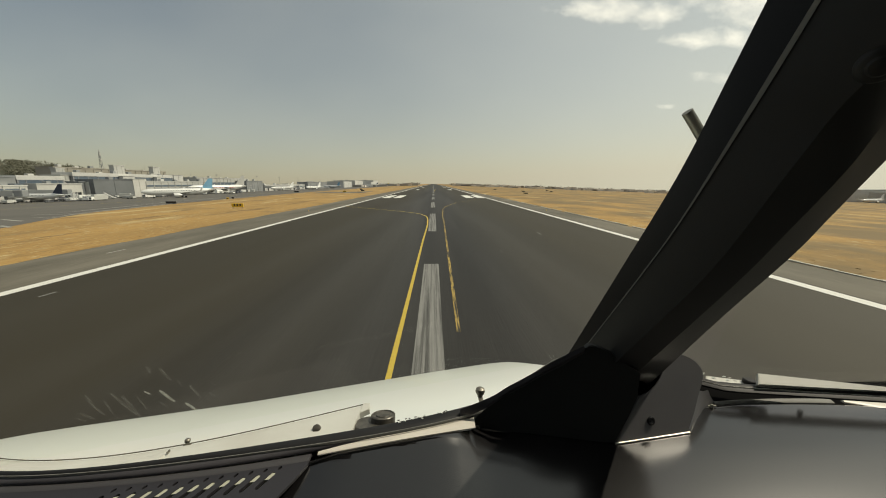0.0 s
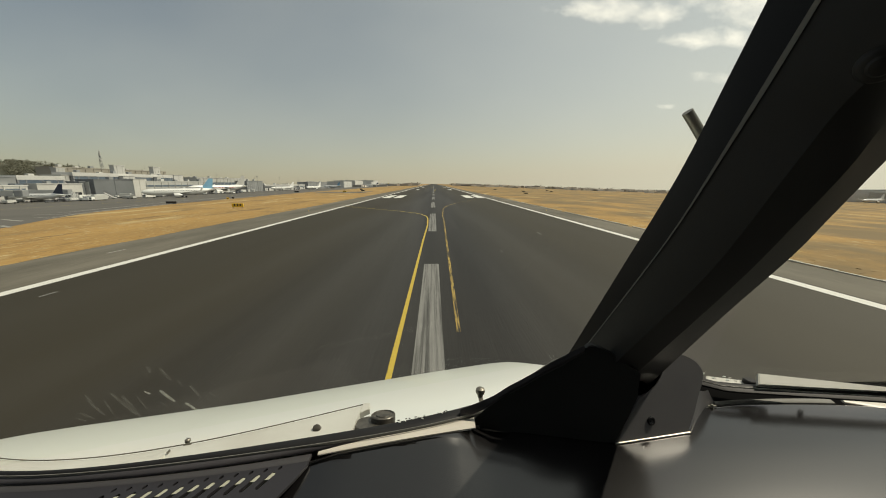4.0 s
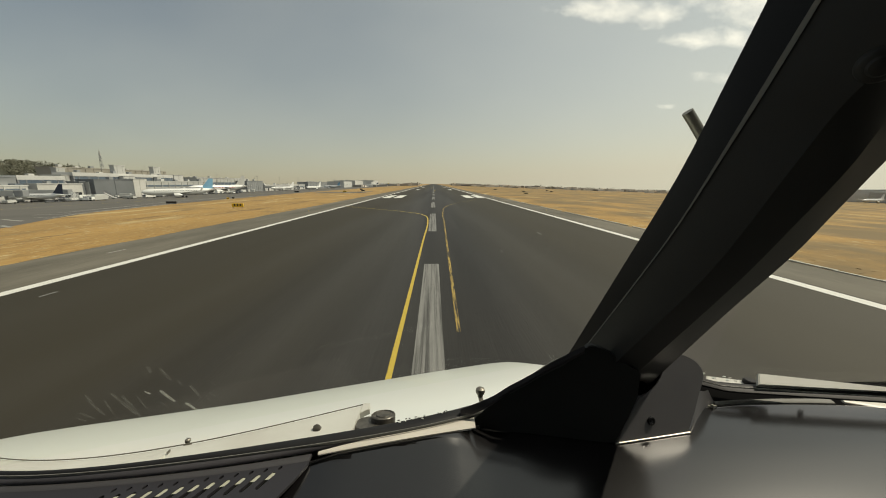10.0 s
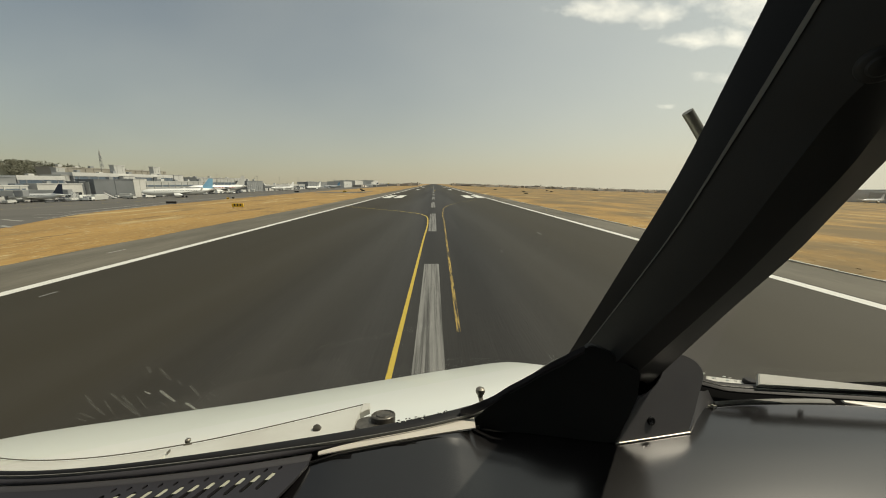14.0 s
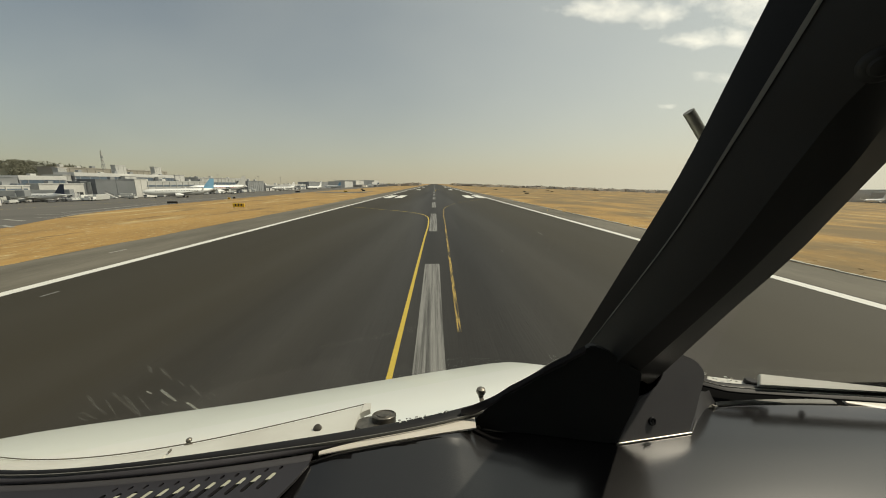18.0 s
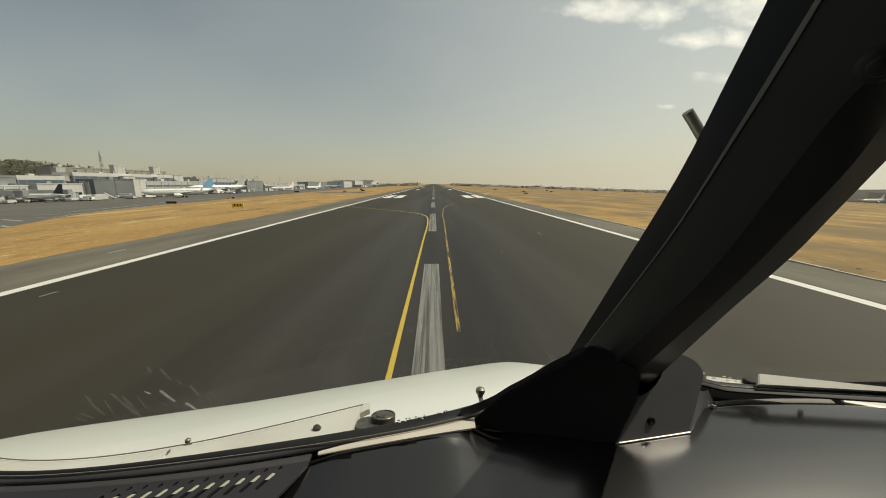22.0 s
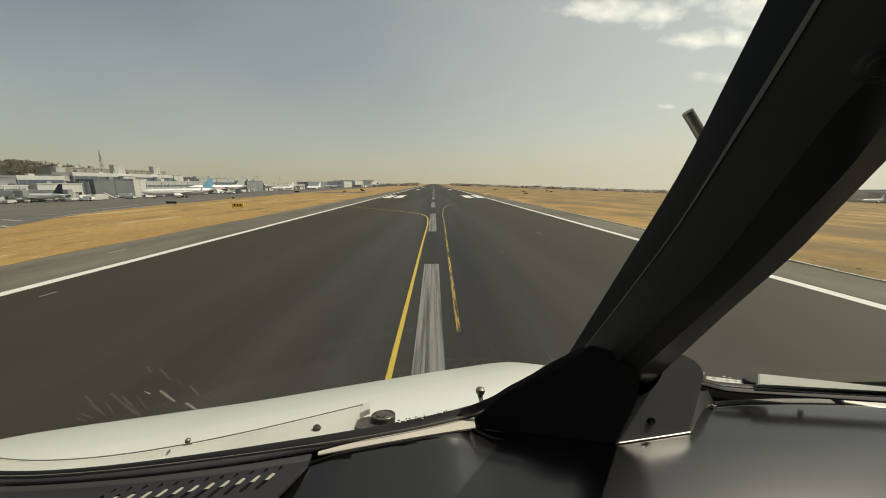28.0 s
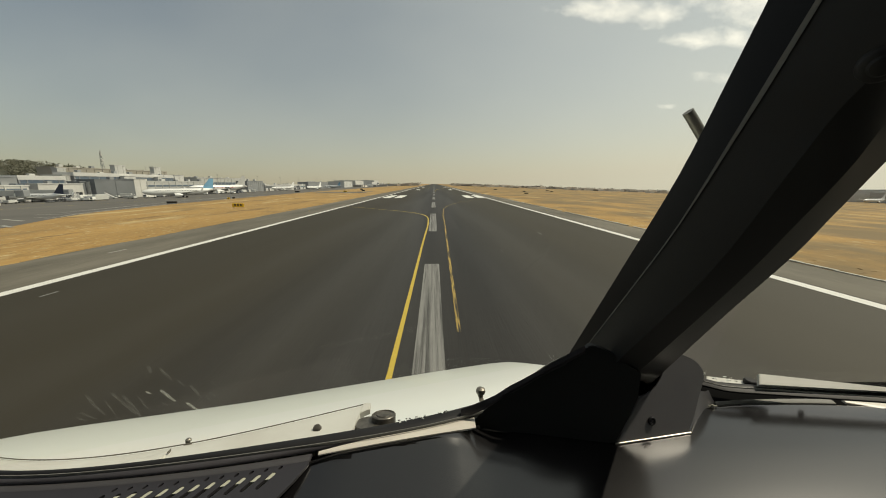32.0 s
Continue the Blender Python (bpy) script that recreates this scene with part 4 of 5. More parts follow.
# apron and the taxiways that join it to the runway
EDGE = ((-420, -56), (20, -56), (46, -58), (60, -67), (74, -75), (110, -84.5), (150, -90), (290, -104), (600, -112), (900, -116), (1600, -120))
bm = skin([[(x, y, gz(x) + 0.004) for x in (-420, -300, -180, e)] for y, e in EDGE])
apron = tagged(obj("apron", bm, M_APRON), "grey concrete apron before the terminal", "apron", kind="structure")


def taxiway(y0, y1, slant):
    ys_ = (0.0, 0.25, 0.5, 0.75, 1.0)
    bm = skin([[(-28.6 - 60 * f, y + slant * f * f + (10 if k else -10) * (1 - f) ** 2, gz(-28.6 - 60 * f) + 0.002) for k, y in enumerate((y0, y1))] for f in ys_])
    return tagged(obj("taxiway", bm, M_SHOULDER), "grey asphalt taxiway crossing the grass", "taxiway", kind="structure")


taxiway(-150, -120, 20), taxiway(205, 235, 40), taxiway(520, 555, 60), taxiway(900, 940, 60)
for x0, y0, x1, y1 in ((-84.9, 73.0, -72.6, 73.3), (-74.7, 64.3, -70.6, 65.4), (-77.6, 62.1, -68.1, 57.0), (-106.3, 116.3, -99.2, 119.5), (-103.7, 124.9, -90.9, 126.2), (-62.8, 49.8, -57.5, 46.7)):
    d = Vector((x1 - x0, y1 - y0)).normalized().orthogonal() * 0.28
    bm = skin([[(x0 + d.x * k, y0 + d.y * k, gz(x0 + d.x * k) + 0.03), (x1 + d.x * k, y1 + d.y * k, gz(x1 + d.x * k) + 0.03)] for k in (-1, 1)])
    part("apron_line", bm, M_FAINT, apron, "faded painted apron line")
for x in (-130, -175):
    bm = skin([[(x + a, y, gz(x + a) + 0.012) for a in (-0.2, 0.2)] for y in range(60, 901, 60)])
    part("apron_line", bm, M_YELLOW, apron, "yellow apron guide line")
for off, y0, y1 in ((1.2, 60, 130), (9, 78, 118), (5, 150, 215), (14, 118, 190)):      # pale dusty lines that follow the apron's edge
    rows = []
    for k in range(25):
        yy = y0 + (y1 - y0) * k / 24
        e = next(a[1] + (b[1] - a[1]) * (yy - a[0]) / (b[0] - a[0]) for a, b in zip(EDGE, EDGE[1:]) if a[0] <= yy <= b[0])
        xx, w = e - off + 0.5 * noise.noise((yy * 0.06, off, 0)), 0.1 + 0.45 * math.sin(math.pi * k / 24)
        rows.append([(xx - w, yy, gz(xx - w) + 0.03), (xx + w, yy, gz(xx + w) + 0.03)])
    part("dust_line", skin(rows), M_FAINT, apron, "pale dusty line along the apron's edge")
# thin joint line and patch on the shoulder
part("painted_line", box(-25.4, -25.2, 26, 27.5, 0, 0.002), M_FAINT, shoulder)


ROOF_RNG = random.Random(5)


def terminal_block(name, x, depth, y0, y1, h, wall, label, bays=0, band=None, glaze=None, doors=0, rise=0.7):
    """A flat-roofed block whose long side faces the runway at x, from y0 to y1."""
    z = gz(x - depth)
    base = gz(x)
    th = empty(name, Matrix.Translation((x, (y0 + y1) / 2, base)))
    tagged(th, label, "building")
    w = y1 - y0
    part("wall", box(-depth, 0, -w / 2, w / 2, z - base - 1, h), wall, th)
    part("parapet", box(-depth - 0.3, 0.3, -w / 2 - 0.3, w / 2 + 0.3, h, h + rise), band or wall, th)
    if glaze:
        g0, g1 = glaze
        n = max(2, int(w / 6))
        for i in range(n):
            a = -w / 2 + 1 + (w - 2) * i / n
            part("window", box(0.02, 0.12, a, a + (w - 2) / n - 0.12, g0, g1), M_GLAZING, th)
    for i in range(doors):
        a = -w / 2 + w * (i + 0.5) / doors
        # flat panel on the wall; the open bay's inner shade is its dark colour
        d = part("bay_door", box(0.02, 0.10, a - 2.0, a + 2.0, 0.2, 4.6), M_PANE, th, "dark panel for the shade of an open loading bay")
        part("door_frame", box(0.06, 0.16, a - 2.4, a + 2.4, 4.6, 5.0), M_WALL, d)
    if w > 20 and depth > 0:
        for i in range(int(w / 15)):
            q = -w / 2 + w * (i + 0.5) / int(w / 15) + ROOF_RNG.uniform(-2, 2)
            hh = ROOF_RNG.uniform(0.8, 2.2)
            e = -ROOF_RNG.uniform(2, max(2.5, depth - 4))
            part("roof_unit", box(e - 1.2, e + 1.2, q - ROOF_RNG.uniform(0.8, 2.4), q + 1.2, h + 0.1, h + rise + hh), ROOF_RNG.choice((M_ROOF, M_GREYWALL, M_LIGHTGREY)), th, "small roof plant unit")
            if i % 4 == 1:
                part("aerial", box(e - 0.07, e + 0.07, q + 2.0, q + 2.14, h, h + rise + 4 + hh), M_POLE, th, "thin roof aerial")
        for i in range(int(w / 7) if not bays else 0):
            q = -w / 2 + w * (i + 0.5) / int(w / 7)
            part("pilaster", box(0.02, 0.35, q - 0.25, q + 0.25, 0, h - 0.1), wall, th)
    for i in range(bays):
        a = -w / 2 + w * (i + 0.5) / bays
        part("rib", box(0.02, 0.20, a - 0.12, a + 0.12, 0.5, h - 0.3), wall, th)
    return th


terminal_block("terminal_pier", -229, 10, 60, 197.8, 8.7, M_WALL, "long pale concrete terminal pier with loading bays", 0, M_ROOF, (6.0, 7.4), 14)
terminal_block("terminal_link", -236, 8, 198.2, 202, 9.6, M_GLAZING, "narrow glazed link between two terminal blocks")
terminal_block("terminal_pier", -229, 10, 202.4, 227.6, 9.8, M_WALL, "pale concrete terminal block with dark loading bays", 1, M_ROOF, None, 4, 0.4)
terminal_block("terminal_link", -231, 8, 228, 231.6, 11.0, M_GATE, "narrow dark grey link beside a pale stair tower")
terminal_block("stair_tower", -229, 6, 231.8, 234.6, 11.0, M_ROOF, "pale stair tower beside the grey gate block", 0, None, None, 0, 0.3)
terminal_block("gate_block", -226, 12, 232.6, 262, 12.6, M_GATE, "large windowless dark slate-grey gate block", 1, None, None, 0, 0.3)
terminal_block("gate_block_end", -226, 12, 262.4, 273, 13.4, M_WALL, "light grey end of the gate block", 1, None, None, 0, 0.3)
terminal_block("terminal_pier", -231, 10, 276, 352, 11.6, M_LIGHTGREY, "long light grey terminal pier behind service vehicles", 0, None, (7.6, 9.0), 8)
terminal_block("terminal_hall", -262, 14, 221.6, 249, 13.3, M_HALL, "terminal hall with a white roof band and blue-grey glazing", 0, M_ROOF, (9.4, 13.2), 0, 2.8)
terminal_block("terminal_link", -264, 14, 249.4, 255, 16.6, M_LIGHTGREY, "grey link between two terminal halls", 1)
terminal_block("terminal_hall", -262, 14, 255.4, 350, 16.3, M_HALL, "long terminal hall with a white roof band and blue-grey glazing", 0, M_ROOF, (11.4, 16.2), 0, 2.7)
terminal_block("hall_end", -261, 14, 350.4, 363, 19.2, M_ROOF, "white end block of the terminal hall", 1, None, None, 0, 0.3)
for y0, y1, h in ((291, 302, 16.8), (325.7, 330, 16.8)):
    terminal_block("hall_porch", -258, 3.5, y0, y1, h, M_ROOF, "white projecting porch on the terminal hall", 1, None, None, 0, 0.2)
terminal_block("terminal_wing", -262, 14, 150, 221, 14.6, M_GREYWALL, "grey-walled terminal wing behind the pier", 1)
for x, y0, y1, h in ((-275, 303, 313, 26.4), (-275, 344, 352, 26.8), (-280, 262, 268, 22.4)):
    terminal_block("roof_plant_room", x, 4, y0, y1, h, M_LIGHTGREY, "pale roof plant room above the terminal hall", 2)
terminal_block("roof_storey", -300, 14, 279, 392, 24.4, M_STOREY, "long brown-grey upper storey set back on the terminal", 0, None, None)
terminal_block("terminal_annex", -252, 40, 370, 470, 16.5, M_LIGHTGREY, "long pale far terminal wing in haze", 0, None, (8, 12))
terminal_block("gate_block", -238, 20, 440, 480, 13, M_GREYWALL, "far dark grey gate block", 8)
terminal_block("terminal_pier", -240, 20, 490, 640, 8, M_ROOF, "low far white terminal pier", 0, None, (4, 6), 8)
terminal_block("gate_block", -236, 20, 645, 760, 12.5, M_GREYWALL, "far dark grey gate block", 14)
terminal_block("hangar", -215, 40, 820, 900, 14, M_ROOF, "far white hangar beyond the apron", 6)
terminal_block("hangar", -225, 60, 980, 1090, 18, M_WALL, "far pale maintenance hangar", 6)
terminal_block("hangar", -215, 60, 1180, 1300, 15, M_ROOF, "far white maintenance hangar", 6)
terminal_block("hotel", -300, 30, -60, 30, 28, M_RED, "red and white hotel block behind the apron", 9, M_ROOF, (4, 24))


def airliner(m, length, tail, stripe=None, label="white parked airliner"):
    """Nose towards +y at the origin's front; stands on its wheels."""
    th = tagged(empty("airliner", m), label, "aircraft", "parked airliners")
    k = length / 37.5
    r = 1.98 * k
    zc = 3.6 * k
    rings = [(18.7, 0.06), (18.2, 0.55), (17.2, 1.15), (15.6, 1.65), (13.6, 1.93), (11, 1.98), (-6, 1.98), (-11, 1.75), (-15, 1.1), (-18, 0.42), (-18.8, 0.12)]
    bm = add_lathe(bmesh.new(), [(a * k, b * k) for a, b in rings], 20, True, "y")
    for vv in bm.verts:
        vv.co.z += zc + (max(0.0, -vv.co.y / k - 6) * 0.085 * k)
    fus = part("fuselage", bm, M_BODY, th, "", True)
    if stripe:
        for s in (-1, 1):
            part("stripe", box(s * r - 0.03, s * r + 0.03, -10 * k, 13 * k, zc - 0.1 * k, zc + 0.25 * k), stripe, fus)
    for s in (-1, 1):
        bm = bmesh.new()
        for i in range(26):
            y = 13 * k - i * 0.82 * k
            add_box(bm, s * r * 0.985 - 0.04, s * r * 0.985 + 0.04, y - 0.15 * k, y + 0.15 * k, zc + 0.45 * k, zc + 0.85 * k)
        part("window_row", bm, M_PANE, fus)
        wing = skin([[(s * 1.2 * k, 4.2 * k, 2.6 * k), (s * 1.2 * k, 0.5 * k, 3.1 * k), (s * 1.2 * k, -3.0 * k, 2.6 * k), (s * 1.2 * k, 0.5 * k, 2.3 * k)],
                     [(s * 7 * k, 0.0, 3.2 * k), (s * 7 * k, -1.8 * k, 3.45 * k), (s * 7 * k, -3.4 * k, 3.2 * k), (s * 7 * k, -1.8 * k, 3.05 * k)],
                     [(s * 16.8 * k, -5.0 * k, 4.2 * k), (s * 16.8 * k, -5.6 * k, 4.26 * k), (s * 16.8 * k, -6.4 * k, 4.2 * k), (s * 16.8 * k, -5.6 * k, 4.16 * k)]], True)
        part("wing", wing, M_LIGHTGREY, th, "", True)
        part("winglet", skin([[(s * 16.8 * k, -5.2 * k, 4.2 * k), (s * 16.9 * k, -5.8 * k, 4.2 * k), (s * 16.8 * k, -6.4 * k, 4.2 * k)],
                              [(s * 17.3 * k, -6.2 * k, 6.2 * k), (s * 17.35 * k, -6.5 * k, 6.2 * k), (s * 17.3 * k, -6.8 * k, 6.2 * k)]], True), M_BODY, th)
        eng = part("engine", lathe([(4.8 * k, 0.85 * k), (5.0 * k, 0.95 * k), (4.2 * k, 1.08 * k), (2.4 * k, 1.0 * k), (0.9 * k, 0.6 * k)], 18, "y"), M_BODY, th, "", True,
                   Matrix.Translation((s * 5.75 * k, 0, 1.75 * k)))
        part("fan", lathe([(4.95 * k, 0.78 * k), (5.02 * k, 0.1 * k)], 18, "y"), M_PANE, eng)
        stab = skin([[(s * 0.5 * k, -14.4 * k, 4.6 * k), (s * 0.5 * k, -16 * k, 4.75 * k), (s * 0.5 * k, -17.6 * k, 4.6 * k), (s * 0.5 * k, -16 * k, 4.45 * k)],
                     [(s * 6.2 * k, -17.4 * k, 5.1 * k), (s * 6.2 * k, -18 * k, 5.15 * k), (s * 6.2 * k, -18.6 * k, 5.1 * k), (s * 6.2 * k, -18 * k, 5.05 * k)]], True)
        part("stabiliser", stab, M_BODY, th, "", True)
        part("wheel", lathe([(-0.4 * k, 0.5 * k), (0.4 * k, 0.5 * k)], 16, "x"), M_TYRE, th, "", True, Matrix.Translation((s * 3.8 * k, -1.5 * k, 0.5 * k)))
        part("gear_leg", box(s * 3.8 * k - 0.12, s * 3.8 * k + 0.12, -1.62 * k, -1.38 * k, 0.5 * k, 2.8 * k), M_POLE, th)
    fin = skin([[(0.0, -10.8 * k, 5.4 * k), (0.22 * k, -14 * k, 5.4 * k), (0.0, -17.2 * k, 5.4 * k), (-0.22 * k, -14 * k, 5.4 * k)],
                [(0.0, -15.6 * k, 11.7 * k), (0.1 * k, -16.8 * k, 11.7 * k), (0.0, -18.0 * k, 11.7 * k), (-0.1 * k, -16.8 * k, 11.7 * k)]], True)
    part("tail_fin", fin, tail, th, "coloured tail fin", True)
    part("wheel", lathe([(-0.25 * k, 0.38 * k), (0.25 * k, 0.38 * k)], 16, "x"), M_TYRE, th, "", True, Matrix.Translation((0, 13.2 * k, 0.38 * k)))
    part("gear_leg", box(-0.08, 0.08, 13.1 * k, 13.3 * k, 0.4 * k, 2.2 * k), M_POLE, th)
    part("cockpit_window", skin([[(-1.25 * k, 15.7 * k, zc + 0.75 * k), (0, 16.5 * k, zc + 0.75 * k), (1.25 * k, 15.7 * k, zc + 0.75 * k)],
                                 [(-1.0 * k, 15.4 * k, zc + 1.2 * k), (0, 16.0 * k, zc + 1.2 * k), (1.0 * k, 15.4 * k, zc + 1.2 * k)]]), M_PANE, fus)
    return th


def stand(x, y, turn):
    return pose(x, y, gz(x), 0, 0, turn)


airliner(stand(-208, 182, 92), 30, M_NAVY, None, "white airliner with a dark blue tail at its gate")
airliner(stand(-208, 146, 92), 30, M_NAVY, None, "white airliner with a dark blue tail at its gate")
airliner(stand(-212, 341, 150), 56, M_LIGHTGREY, M_RED, "long silver-white airliner with a red stripe at its gate")
airliner(stand(-168, 482, 165), 34, M_BODY, None, "white airliner taxiing far along the apron")
airliner(stand(-206, 470, 150), 37, M_BODY, None, "white airliner parked along the far pier")
airliner(stand(-150, 205, 140), 36, M_SKYBLUE, None, "white airliner with a light blue tail taxiing on the apron")
airliner(stand(-190, 640, 70), 37, M_SKYBLUE, None, "white airliner with a light blue tail")
airliner(stand(-180, 1000, 100), 37, M_NAVY, None, "far white airliner with a dark tail")
airliner(stand(-180, 1090, 80), 37, M_BODY, None, "far white airliner on the apron")


M_BANANA = mat("livery_yellow", (0.75, 0.55, 0.03), 0.35)
airliner(stand(-205, 1420, 95), 37, M_BANANA, M_BANANA, "airliner with a yellow tail parked before a hangar")


def service_vehicle(kind, m):
    mt = M_VEH if kind % 3 else M_VEH2
    L, hh = ((5.2, 2.1), (7.5, 3.0), (4.2, 1.7))[kind % 3]
    th = tagged(empty("service_vehicle", m), ("white apron van beside the terminal", "white box truck beside the terminal", "small grey tow tractor on the apron")[kind % 3], "vehicle", "apron vehicles")
    part("body", box(-1.1, 1.1, -L / 2, L / 2 - 1.5, 0.5, hh, 0.08), mt, th)
    cab = part("cab", box(-1.05, 1.05, L / 2 - 1.5, L / 2, 0.45, min(hh, 2.1), 0.15), M_VEH, th)
    part("windscreen", box(-0.9, 0.9, L / 2 - 0.02, L / 2 + 0.03, 1.15, 1.75), M_PANE, cab)
    for sx in (-0.95, 0.95):
        for sy in (-L / 2 + 0.9, L / 2 - 0.9):
            part("wheel", lathe([(-0.14, 0.42), (0.14, 0.42)], 12, "x"), M_TYRE, th, "", True, Matrix.Translation((sx, sy, 0.42)))
    return th


vr = random.Random(11)
protos = [service_vehicle(k, stand(-208 + 3 * k, 196 + 6 * k, 20)) for k in range(3)]
for i in range(60):
    y = vr.choice((vr.uniform(165, 250), vr.uniform(250, 350), vr.uniform(280, 345), vr.uniform(360, 700)))
    x = -221 + vr.uniform(-3, 9) - 0.02 * max(0, y - 300)
    copy_thing(protos[vr.randrange(3)], stand(x, y, vr.uniform(0, 360)))
for i in range(26):         # tugs and vans out on the stands
    y = vr.uniform(160, 380)
    copy_thing(protos[vr.randrange(3)], stand(vr.uniform(-204, -176) - 0.02 * max(0, y - 300), y, vr.choice((0, 15, 90, 100, 180)) + vr.uniform(-12, 12)))
copy_thing(protos[0], stand(-128, 92, 15)), copy_thing(protos[1], stand(-165, 128, 95))


def baggage_cart(m):
    th = tagged(empty("baggage_cart", m), "low open baggage cart on the apron", "baggage cart", "baggage carts")
    part("bed", box(-0.8, 0.8, -1.4, 1.4, 0.45, 0.6, 0.03), M_VEH2, th)
    part("canopy", box(-0.8, 0.8, -1.4, 1.4, 1.6, 1.68), M_VEH, th)
    for sx in (-0.74, 0.74):
        for sy in (-1.3, 1.3):
            part("post", box(sx - 0.04, sx + 0.04, sy - 0.04, sy + 0.04, 0.6, 1.6), M_POLE, th)
            part("wheel", lathe([(-0.08, 0.24), (0.08, 0.24)], 10, "x"), M_TYRE, th, "", True, Matrix.Translation((sx * 0.9, sy * 0.75, 0.24)))
    return th


cart = baggage_cart(stand(-214, 205, 10))
for x, y, n_ in ((-186, 168, 4), (-190, 236, 5), (-182, 300, 4)):        # trains of carts
    for k in range(n_):
        copy_thing(cart, stand(x + 0.5 * k, y + 3.6 * k, -8 + 1.5 * k))
for i in range(40):
    y = vr.choice((vr.uniform(168, 235), vr.uniform(276, 350), vr.uniform(276, 350)))
    copy_thing(cart, stand(-218 + vr.uniform(-8, 9), y, vr.uniform(0, 180)))


def stair_truck(x, y, turn):
    th = tagged(empty("passenger_stairs", stand(x, y, turn)), "white mobile passenger stairs on the apron", "passenger stairs", "apron stairs")
    part("chassis", box(-1.0, 1.0, -3.0, 3.0, 0.4, 1.0, 0.05), M_VEH, th)
    part("flight", skin([[(s, -2.4, 0.9), (s, 2.6, 3.9), (s, 2.6, 3.5), (s, -1.9, 0.9)] for s in (-0.8, 0.8)], True), M_LIGHTGREY, th)
    for s in (-0.85, 0.85):
        part("rail", skin([[(s + k, -2.4, 1.9), (s + k, 2.6, 4.9), (s + k, 2.6, 4.6), (s + k, -2.4, 1.6)] for k in (-0.03, 0.03)], True), M_POLE, th)
        for sy in (-2.0, 2.0):
            part("wheel", lathe([(-0.12, 0.4), (0.12, 0.4)], 12, "x"), M_TYRE, th, "", True, Matrix.Translation((s, sy, 0.4)))
    return th


for x, y, t_ in ((-196, 190, 30), (-192, 150, 70), (-200, 214, 100), (-196, 330, 40)):
    stair_truck(x, y, t_)


def jet_bridge(x, y, turn):
    th = tagged(empty("jet_bridge", stand(x, y, turn)), "grey passenger boarding bridge at a gate", "jet bridge", "boarding bridges")
    part("tunnel", box(-1.5, 1.5, -14, 8, 3.6, 6.4, 0.1), M_LIGHTGREY, th)
    part("cabin", box(-2.1, 2.1, 8, 11.5, 3.4, 6.6, 0.3), M_GREYWALL, th)
    part("column", box(-0.4, 0.4, 3.6, 4.4, 0.4, 3.6), M_POLE, th)
    part("bogie", box(-1.6, 1.6, 3.3, 4.7, 0.0, 0.7, 0.05), M_TYRE, th)
    return th


for y in (150, 172, 193, 290, 318, 342, 470, 520):
    jet_bridge(-216, y, -70)


def mast(x, y, h, kind):
    th = tagged(empty("light_mast", stand(x, y, 0)), "tall thin apron light mast", "light mast", "apron masts")
    part("pole", lathe([(0, 0.2), (h, 0.1)], 10), M_POLE, th)
    part("lamp_head", box(-0.9, 0.9, -0.3, 0.3, h, h + 0.5), M_GREYWALL, th)
    return th


def radio_mast(x, y, z, h):
    th = tagged(empty("radio_mast", Matrix.Translation((x, y, z))), "tall dull grey lattice radio mast on the hill", "radio mast")
    for k in range(6):
        bm = bmesh.new()
        z0, z1 = h * k / 6, h * (k + 1) / 6
        w0, w1 = 1.7 - 1.3 * k / 6, 1.7 - 1.3 * (k + 1) / 6
        for sx, sy in ((-1, -1), (1, -1), (1, 1), (-1, 1)):
            add_tube(bm, (sx * w0, sy * w0, z0), (sx * w1, sy * w1, z1), 0.2)
            add_tube(bm, (sx * w0, sy * w0, z0), (-sy * w1, sx * w1, z1), 0.12)
        part("lattice_bay", bm, M_GREYWALL if k % 2 == 0 else M_LIGHTGREY, th)
    part("antenna_drum", lathe([(h * 0.80, 1.3), (h * 0.88, 1.3)], 12), M_LIGHTGREY, th)
    part("antenna_drum", lathe([(h * 0.60, 1.7), (h * 0.66, 1.7)], 12), M_LIGHTGREY, th)
    part("whip", lathe([(h, 0.12), (h + 4, 0.06)], 6), M_POLE, th)
    return th


def add_tube(bm, a, b, r):
    a, b = Vector(a), Vector(b)
    d = (b - a).normalized()
    u = d.orthogonal().normalized() * r
    v = d.cross(u)
    lo, hi = [[bm.verts.new(p + q) for q in (u, v, -u, -v)] for p in (a, b)]
    for k in range(4):
        bm.faces.new((lo[k], lo[(k + 1) % 4], hi[(k + 1) % 4], hi[k]))
    bm.faces.new(lo[::-1]), bm.faces.new(hi)


for y in (372, 420, 455, 520, 590, 680, 800, 950, 1120):
    mast(-232, y, 19, 0)


def field_sign(x, y, w, h, yellow, turn=0):
    th = tagged(empty("taxiway_sign", stand(x, y, turn)), "small yellow taxiway sign on the grass" if yellow else "small black runway sign on the grass", "sign", "field signs")
    board = part("board", box(-w / 2, w / 2, -0.12, 0.12, 0.25, 0.25 + h * 0.85, 0.03), M_ORANGE if yellow else M_SIGNBLACK, th)
    for k in (-0.4, 0.4):
        part("leg", box(k * w - 0.04, k * w + 0.04, -0.05, 0.05, 0, 0.3), M_POLE, th)
    if yellow:
        for k in range(3):
            part("legend_bar", box(-w * 0.30 + k * w * 0.25, -w * 0.18 + k * w * 0.25, -0.135, -0.12, 0.25 + h * 0.25, 0.25 + h * 0.75), M_SIGNBLACK, board)
    return th


